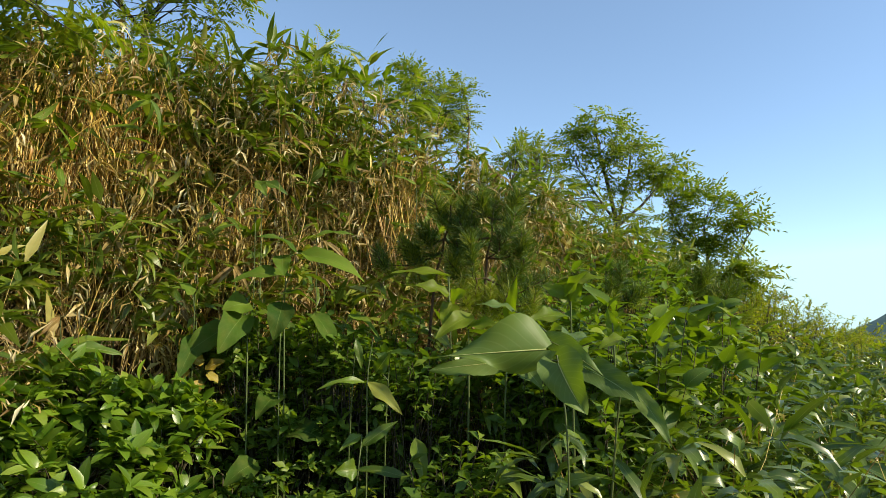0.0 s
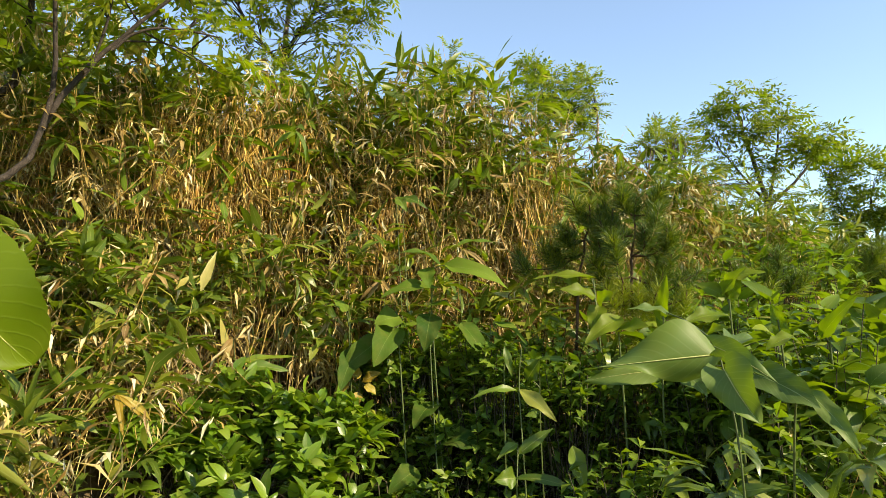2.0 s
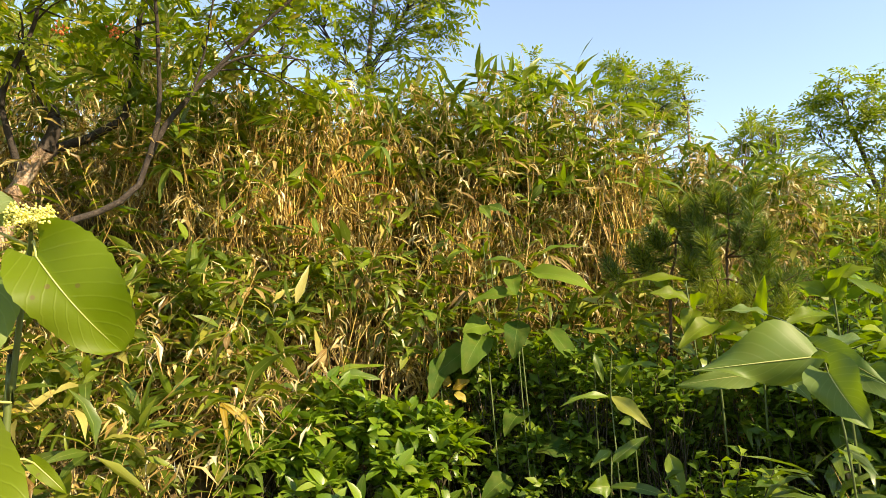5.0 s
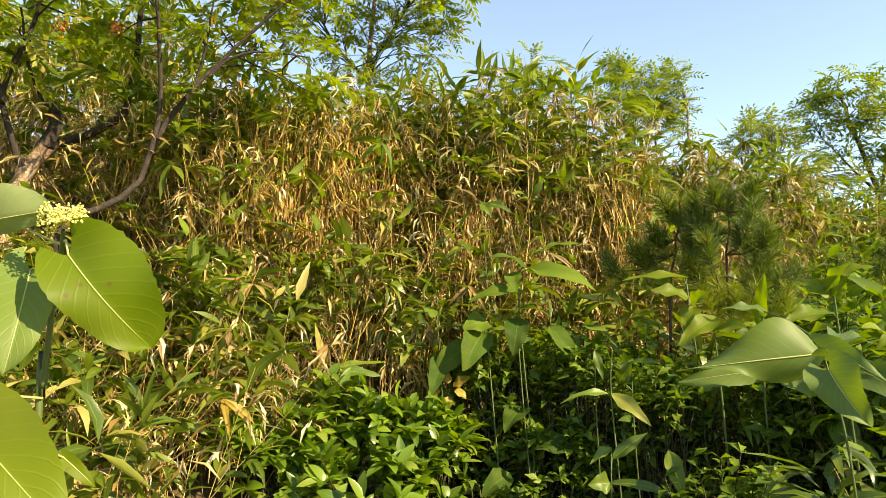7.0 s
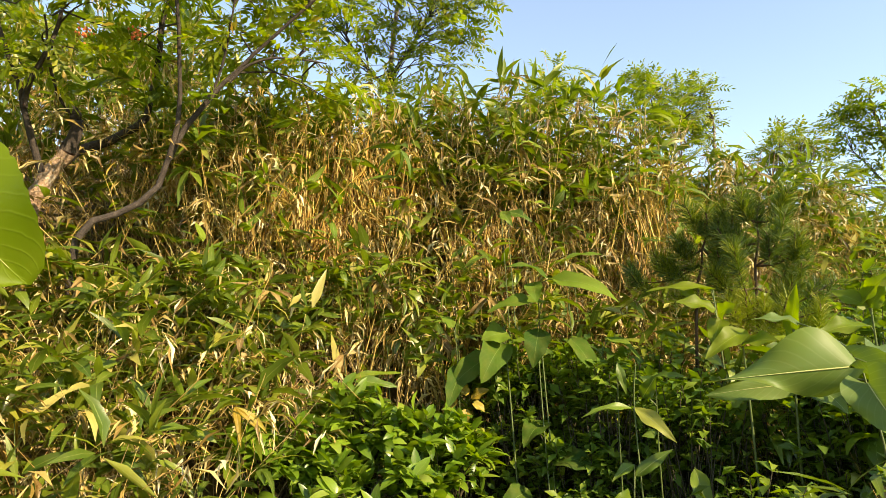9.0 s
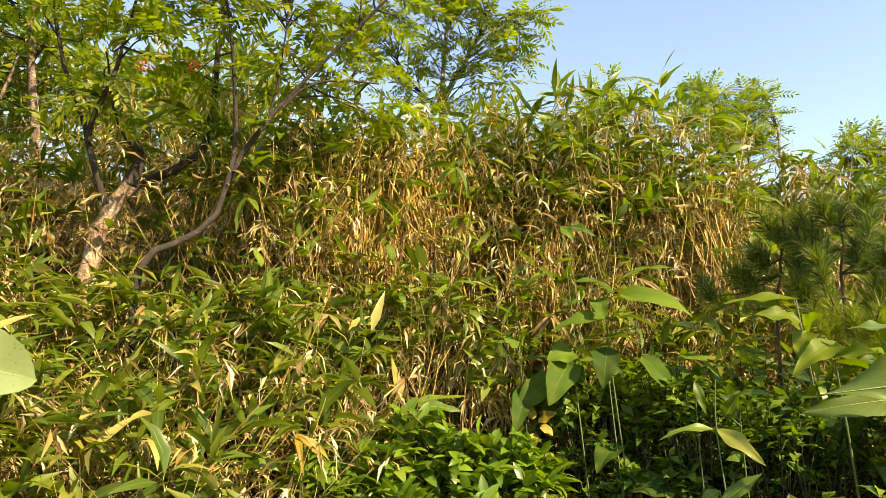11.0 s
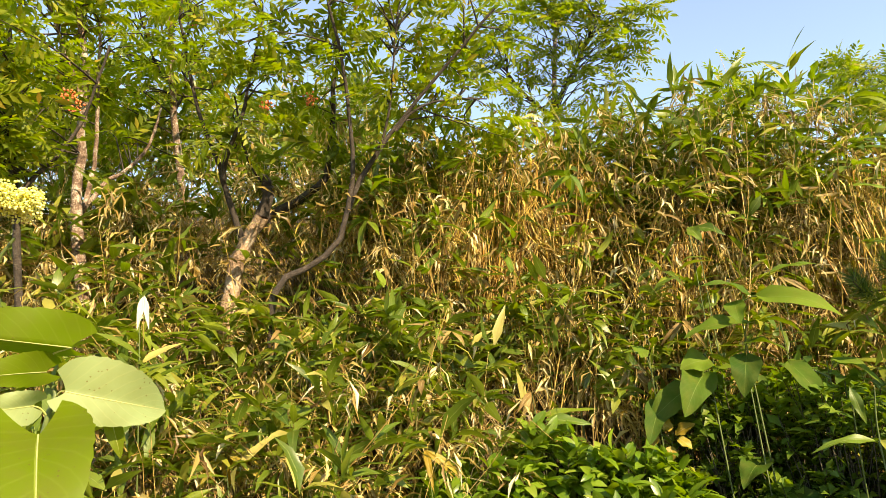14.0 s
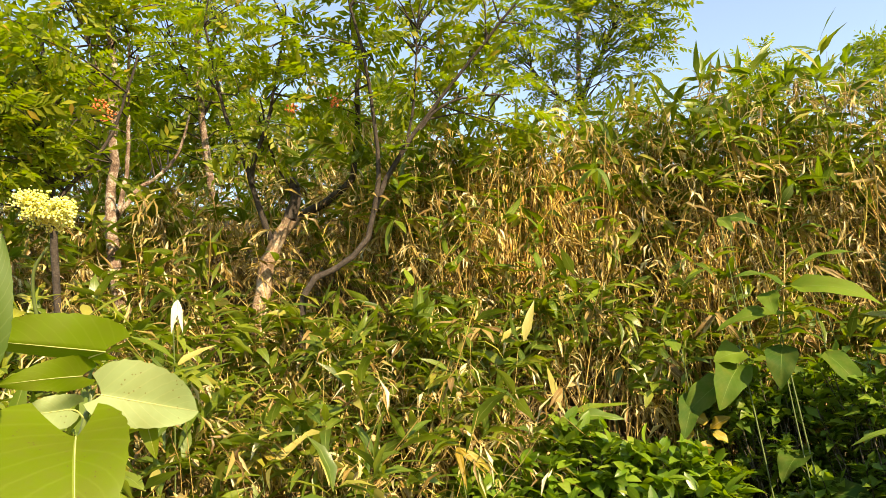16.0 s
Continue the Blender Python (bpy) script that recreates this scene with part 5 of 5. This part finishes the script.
for u, s, z, many, pale in ((0.75, 0.55, 1.92, 7, 1), (1.15, 0.45, 1.72, 6, 0), (1.45, 0.50, 1.90, 8, 1), (1.75, 0.42, 1.62, 7, 1), (1.95, 0.45, 1.95, 6, 1), (2.2, 0.36, 1.70, 8, 1), (2.45, 0.30, 1.88, 7, 1), (2.62, 0.22, 1.60, 6, 0), (0.3, 0.3, 1.72, 6, 0), (-0.1, 0.45, 1.80, 7, 1), (1.2, 0.1, 1.45, 6, 0), (2.9, 0.2, 2.05, 7, 1), (0.55, 0.0, 1.50, 6, 0)):
    x, y = [float(q) for q in bank_xy(u, s)]
    hang = []
    for _ in range(many):
        way = scatter_dirs(1, r5, -1.1)[0] * r5.uniform(0.10, 0.17)
        hang.append(((x, y, z), (x + way[0], y + way[1], z + way[2]), r5.uniform(0.014, 0.026), 0.7, 1.0))
    broad_plant("drooping bunch of pale dry bamboo blades" if pale else "drooping bunch of yellowed bamboo blades", (x, y), [[(x + 0.02, y + 0.02, 0), (x + 0.03, y + 0.01, (z + gz(x, y)) / 2), (x, y, z)]], hang, DRY_OB if pale else YELLOW, r5, prof=prof_lance, name="withered_bamboo", category="bamboo", group="withered plants", thick=0.003)
broad_plant("pair of bleached white dead blades hanging on a stalk", (-2.02, 1.24), [[(-2.02, 1.25, 0), (-2.015, 1.24, 1.6), (-2.008, 1.228, 1.99)]], (
    ((-2.003, 1.238, 1.987), (-1.998, 1.217, 1.877), 0.020, 0.90, 0.20),
    ((-2.002, 1.240, 1.987), (-1.982, 1.246, 1.879), 0.017, 0.90, 0.20),
), BLEACHED, r5, prof=prof_lance, name="withered_bamboo", category="bamboo", group="withered plants", thick=0.003)
broad_plant("upright rust-brown dead leaf on a pale stalk", (-0.27, 3.99), [[(-0.26, 3.99, 0), (-0.27, 3.99, 1.3), (-0.276, 3.989, 1.683)]], (
    ((-0.277, 3.989, 1.681), (-0.292, 3.982, 1.845), 0.045, 0.90, 0.10),
), RUST, r5, prof=prof_ovate, name="withered_stalk", category="dead plant", group="withered plants", thick=0.004)

broad_plant("orange-yellow withering leaves low among the knotweed stems", (-1.012, 2.905), [[(-1.012, 2.905, 0), (-1.012, 2.905, 0.9), (-1.012, 2.905, 1.396)]], (
    ((-1.043, 2.843, 1.424), (-1.091, 2.798, 1.364), 0.045, 0.7, 0.4),
    ((-0.991, 2.863, 1.442), (-1.030, 2.829, 1.478), 0.045, 0.7, 0.4),
    ((-0.974, 2.866, 1.410), (-0.923, 2.859, 1.367), 0.045, 0.7, 0.4),
    ((-0.983, 2.864, 1.421), (-0.903, 2.872, 1.460), 0.045, 0.7, 0.4),
    ((-0.997, 2.856, 1.379), (-1.006, 2.826, 1.319), 0.045, 0.7, 0.4),
), YELLOW, r5, prof=prof_ovate, name="withering_plant", category="plant", group="withered plants", thick=0.003)


# ---- shrubs ----
def leafy_shrub(name, label, centre, size, tips, r, leaf, material, per, foot=None, group="shrubs", prof=prof_ovate, wide=0.4, m=4, flop=0.5, stem_thick=0.004, upright=0.35, loose=0.25):
    """Stems rise from one foot to tips on a dome; leaves stand in whorls at and below each tip."""
    c = np.array(centre, float)
    fx, fy = (c[0], c[1]) if foot is None else foot
    base = np.array([fx, fy, gz(fx, fy, -0.02)])
    top = thing(name, base, label, "shrub", group)
    st, P, D, N, Ls = Bag(), [], [], [], []
    for _ in range(tips):
        o = unit(r.normal(0, 1, 3))
        o[2] = abs(o[2]) if r.rand() < 0.75 else o[2]
        tip = c + o * np.array(size) * r.uniform(0.45, 1.0)
        mid = (base + tip) / 2 + np.array([0, 0, 0.12]) + r.normal(0, 0.03, 3)
        pts = curve_through([base + r.normal(0, 0.05, 3) * [1, 1, 0], mid, tip], 7)
        st.add(*tube(pts - base, np.linspace(stem_thick, 0.0015, 7), 4))
        way = unit(tip - mid)
        for j in range(per):
            q = pts[-1] + (pts[-2] - pts[-1]) * r.uniform(0, 1.2) * (j > 2)
            P.append(q - base)
            D.append(unit(way * upright + scatter_dirs(1, r, 0.25)[0]))
            N.append(way * 0.5 + np.array([0, 0, 1.0]) + r.normal(0, loose, 3))
            Ls.append(leaf * r.uniform(0.5, 1.45))
    tagged(part("stems", st, STEM_DARK, top), kind="stuff")
    lv = Bag().add(*strips(np.array(P), np.array(D), np.array(N), np.array(Ls), np.array(Ls) * wide, r.uniform(0.1, flop * 2, len(P)), r.uniform(0.1, 0.4, len(P)), prof=prof, m=m))
    tagged(part("leaves", lv, material, top), kind="stuff")
    return top


r6 = np.random.RandomState(55)
for c, sz, tips in (((-1.42, 2.62, 1.24), (0.30, 0.26, 0.28), 42), ((-1.05, 2.66, 1.14), (0.32, 0.26, 0.26), 42), ((-1.62, 2.35, 1.14), (0.28, 0.26, 0.30), 34), ((-1.25, 2.38, 1.0), (0.36, 0.28, 0.28), 46), ((-1.00, 2.42, 0.84), (0.22, 0.26, 0.26), 34), ((-1.12, 2.2, 0.72), (0.36, 0.28, 0.28), 40)):
    leafy_shrub("broadleaf_shrub", "glossy green shrub with upright oval leaves", c, sz, int(tips * 1.9), r6, 0.076, SHRUB, 11, wide=0.40, m=5, upright=0.75, flop=0.65, loose=0.45)
for c, sz, tips in (((-0.95, 3.15, 1.38), (0.26, 0.2, 0.26), 34), ((-0.35, 2.62, 0.74), (0.34, 0.22, 0.3), 36), ((-0.8, 2.78, 0.80), (0.3, 0.2, 0.3), 36), ((-0.6, 2.92, 0.95), (0.34, 0.12, 0.35), 40), ((-0.2, 2.9, 0.95), (0.34, 0.12, 0.35), 40), ((-0.60, 3.2, 1.42), (0.28, 0.2, 0.28), 40), ((-0.20, 3.25, 1.42), (0.28, 0.2, 0.28), 40), ((0.25, 2.95, 1.35), (0.28, 0.2, 0.28), 40), ((-0.55, 3.0, 1.15), (0.30, 0.22, 0.30), 38), ((-0.12, 3.0, 1.15), (0.30, 0.22, 0.32), 38), ((0.45, 2.75, 1.25), (0.28, 0.22, 0.32), 34), ((0.62, 2.3, 1.05), (0.26, 0.22, 0.36), 34), ((0.12, 2.35, 0.95), (0.32, 0.22, 0.32), 34), ((0.85, 2.7, 1.25), (0.3, 0.25, 0.30), 34), ((1.2, 3.2, 1.25), (0.35, 0.3, 0.32), 34), ((0.95, 2.1, 0.9), (0.3, 0.25, 0.3), 30), ((0.55, 3.3, 1.45), (0.3, 0.25, 0.35), 34), ((-0.78, 3.0, 1.42), (0.22, 0.12, 0.26), 34), ((-0.45, 2.98, 1.42), (0.22, 0.12, 0.26), 36), ((-0.1, 2.85, 1.35), (0.24, 0.12, 0.22), 30)):
    leafy_shrub("undergrowth_shrub", "leafy green undergrowth between the knotweed stems", c, sz, int(tips * 1.5), r6, 0.056, SMALL, 15, wide=0.5, flop=0.8, m=2, loose=0.5)
for c, sz, tips in (((-0.95, 3.05, 1.12), (0.35, 0.25, 0.35), 60), ((-0.5, 3.15, 1.10), (0.38, 0.25, 0.42), 70), ((-0.1, 3.2, 1.10), (0.38, 0.25, 0.42), 70), ((0.3, 3.0, 1.05), (0.35, 0.25, 0.42), 60), ((-0.75, 2.7, 0.70), (0.5, 0.25, 0.3), 60), ((-0.15, 2.75, 0.72), (0.5, 0.25, 0.3), 60), ((-1.25, 3.0, 1.15), (0.25, 0.2, 0.25), 36), ((-0.55, 2.55, 0.55), (0.5, 0.25, 0.3), 60), ((0.05, 2.4, 0.55), (0.5, 0.25, 0.35), 60), ((0.35, 2.75, 0.95), (0.35, 0.25, 0.4), 60), ((0.75, 2.9, 1.1), (0.35, 0.3, 0.45), 60)):
    leafy_shrub("small_leaved_shrub", "low dense shrub in shade with small leaves coloured a sunlit green", c, sz, int(tips * 1.5), r6, 0.036, SMALL_LIT, 16, wide=0.55, m=2, loose=0.5)
for c, sz, tips in (((0.62, 3.6, 1.35), (0.4, 0.3, 0.5), 40), ((1.0, 4.0, 1.4), (0.4, 0.3, 0.5), 40), ((0.6, 4.3, 1.7), (0.45, 0.3, 0.42), 44), ((1.3, 5.2, 1.9), (0.5, 0.4, 0.5), 44), ((1.75, 6.0, 1.9), (0.5, 0.4, 0.6), 40)):
    leafy_shrub("broadleaf_shrub", "mid-green bush filling the gap behind the pines", c, sz, tips, r6, 0.10, SHRUB, 9, wide=0.38)
for c, sz, tips in (((3.05, 7.9, 1.65), (0.7, 0.6, 0.50), 110), ((4.15, 9.1, 1.85), (0.9, 0.7, 0.55), 130), ((5.45, 10.6, 1.70), (1.1, 0.8, 0.60), 150), ((6.7, 11.7, 1.52), (1.1, 0.8, 0.62), 140), ((7.9, 12.7, 1.25), (1.1, 0.8, 0.6), 120), ((3.6, 7.1, 1.3), (0.8, 0.6, 0.5), 110), ((4.6, 7.7, 1.2), (0.9, 0.6, 0.5), 110), ((5.6, 8.9, 1.3), (1.0, 0.7, 0.6), 110), ((2.75, 6.5, 1.2), (0.7, 0.5, 0.45), 80), ((6.9, 10.2, 1.25), (1.1, 0.7, 0.6), 110), ((5.0, 6.7, 0.9), (0.9, 0.6, 0.5), 100)):
    leafy_shrub("hillside_bush", "sunny yellow-green bush with narrow leaves on the slope", c, sz, int(tips * 1.1), r6, 0.070, BUSH, 17, group="hillside bushes", wide=0.34, m=2, stem_thick=0.008)
for c, sz, tips in (((0.75, 2.62, 1.42), (0.34, 0.28, 0.36), 18), ((0.42, 2.85, 1.46), (0.26, 0.22, 0.30), 14), ((1.12, 2.95, 1.46), (0.36, 0.3, 0.36), 18), ((0.66, 3.2, 1.5), (0.3, 0.25, 0.32), 16), ((1.35, 3.7, 1.55), (0.4, 0.35, 0.4), 22)):
    leafy_shrub("knotweed_bush", "broad-leaved knotweed bush in full leaf beside the pines", c, sz, tips, r6, 0.10, KNOT_BUSH, 9, group="knotweed bushes", prof=prof_heart, wide=0.55, m=5, flop=0.8, loose=0.6)
for c, sz, tips in (((18.1, 30, 0.5), (3.0, 2.0, 1.7), 120), ((24.5, 38, 0.2), (4.0, 3.0, 1.6), 140), ((21, 33, -0.6), (4.0, 3.0, 1.5), 120), ((12.5, 19, 0.6), (1.6, 1.2, 0.9), 90)):
    leafy_shrub("far_bush", "dark green bush farther down the hillside", c, sz, tips, r6, 0.32, SHRUB, 12, group="far bushes", wide=0.45, m=2, stem_thick=0.03)


# ---- the two flowering knotweeds close by the path ----
r7 = np.random.RandomState(61)


def flower_cluster(parent, c, spread_by, count, r, size=1.0):
    """Short spikes of many tiny blossoms."""
    b = Bag()
    for _ in range(count):
        w = scatter_dirs(1, r, 0.3)[0]
        for k in range(5):
            o = np.array(c) + w * spread_by * (0.3 + k / 4.5) + r.normal(0, 0.0009 * size, 3)
            b.add(*blob(o - np.array(parent.location), r.uniform(0.0009, 0.0016) * size))
    tagged(part("flower_cluster", b, FLOWER, parent, "frothy cream-yellow flower cluster"), kind="stuff")


def near_knotweed(label, foot_xy, main, leaves, thick):
    """leaves: rows of (base, tip, rim, material, settings of the leaf)."""
    foot = np.array([foot_xy[0], foot_xy[1], gz(*foot_xy, -0.02)])
    plant = thing("flowering_knotweed", foot, label, "knotweed", "knotweeds")
    main = [foot] + [np.array(p) for p in main]
    stalk(main, thick, thick * 0.4, plant)
    run = curve_through(main, 80)
    for base, tip, rim, material, how in leaves:
        b = np.array(base)
        near = run[np.argmin(np.linalg.norm(run - b, axis=1))]
        if 0.004 < np.linalg.norm(near - b) < 0.12:
            stalk([near, (near + b) / 2 + np.array([0, 0, 0.003]), b], thick * 0.3, thick * 0.25, plant, RIB, name="leaf_stalk", sides=6)
        spade_leaf("leaf", base, tip, rim, material, plant, r7, rows=33, **how)
    return plant


first = near_knotweed("knotweed with a yellow-green sunlit leaf and cream flowers", (-0.25, 0.16), [(-0.246, 0.158, 1.0), (-0.2393, 0.1561, 1.5800), (-0.2366, 0.1555, 1.6196), (-0.2299, 0.1528, 1.6556), (-0.2226, 0.1488, 1.6712), (-0.2178, 0.1448, 1.6765)], (
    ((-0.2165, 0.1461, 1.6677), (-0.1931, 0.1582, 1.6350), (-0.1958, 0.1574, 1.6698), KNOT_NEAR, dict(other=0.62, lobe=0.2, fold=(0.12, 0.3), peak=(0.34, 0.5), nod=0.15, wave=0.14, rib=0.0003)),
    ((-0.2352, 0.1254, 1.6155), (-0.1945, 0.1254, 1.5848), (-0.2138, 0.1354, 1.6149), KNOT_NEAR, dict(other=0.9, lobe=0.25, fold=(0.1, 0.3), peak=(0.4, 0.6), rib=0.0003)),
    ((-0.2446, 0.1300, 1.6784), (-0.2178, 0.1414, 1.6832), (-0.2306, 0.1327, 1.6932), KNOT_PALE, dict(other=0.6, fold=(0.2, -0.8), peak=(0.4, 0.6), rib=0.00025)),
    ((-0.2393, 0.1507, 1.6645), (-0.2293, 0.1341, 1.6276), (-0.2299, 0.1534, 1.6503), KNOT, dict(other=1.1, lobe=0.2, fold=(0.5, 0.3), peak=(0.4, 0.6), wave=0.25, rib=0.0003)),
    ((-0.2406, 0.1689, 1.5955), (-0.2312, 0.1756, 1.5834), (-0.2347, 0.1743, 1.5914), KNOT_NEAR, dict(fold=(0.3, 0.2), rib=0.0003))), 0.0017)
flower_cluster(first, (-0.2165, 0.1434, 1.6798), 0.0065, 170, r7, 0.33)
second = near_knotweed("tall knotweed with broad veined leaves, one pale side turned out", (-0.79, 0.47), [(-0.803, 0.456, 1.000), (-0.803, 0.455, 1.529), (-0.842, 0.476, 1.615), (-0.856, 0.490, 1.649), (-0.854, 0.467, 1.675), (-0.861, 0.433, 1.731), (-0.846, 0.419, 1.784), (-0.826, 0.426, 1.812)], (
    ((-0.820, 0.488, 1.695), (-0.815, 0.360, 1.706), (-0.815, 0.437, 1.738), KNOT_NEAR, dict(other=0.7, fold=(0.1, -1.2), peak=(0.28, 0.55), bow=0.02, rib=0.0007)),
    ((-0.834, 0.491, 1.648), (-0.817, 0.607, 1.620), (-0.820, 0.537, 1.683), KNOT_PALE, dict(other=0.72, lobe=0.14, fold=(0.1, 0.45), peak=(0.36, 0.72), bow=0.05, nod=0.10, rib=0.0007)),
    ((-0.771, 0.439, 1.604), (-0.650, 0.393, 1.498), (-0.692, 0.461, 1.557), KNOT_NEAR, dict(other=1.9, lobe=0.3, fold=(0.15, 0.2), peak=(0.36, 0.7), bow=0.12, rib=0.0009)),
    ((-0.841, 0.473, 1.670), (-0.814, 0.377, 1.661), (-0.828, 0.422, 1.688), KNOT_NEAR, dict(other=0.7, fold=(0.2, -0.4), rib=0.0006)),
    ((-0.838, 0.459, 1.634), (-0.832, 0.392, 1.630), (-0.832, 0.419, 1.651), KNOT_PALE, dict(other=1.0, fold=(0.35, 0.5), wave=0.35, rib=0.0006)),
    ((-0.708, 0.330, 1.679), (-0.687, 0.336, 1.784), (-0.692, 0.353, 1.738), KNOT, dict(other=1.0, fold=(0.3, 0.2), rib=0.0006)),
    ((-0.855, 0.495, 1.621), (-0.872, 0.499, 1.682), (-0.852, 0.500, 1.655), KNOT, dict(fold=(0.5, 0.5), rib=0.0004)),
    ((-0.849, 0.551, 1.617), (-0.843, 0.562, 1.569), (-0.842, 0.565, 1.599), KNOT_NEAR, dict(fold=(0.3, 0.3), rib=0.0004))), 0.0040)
flower_cluster(second, (-0.810, 0.419, 1.843), 0.022, 230, r7, 1.15)
flower_cluster(second, (-0.813, 0.400, 1.855), 0.014, 110, r7, 1.1)
flower_cluster(second, (-0.803, 0.430, 1.852), 0.011, 60, r7, 1.1)
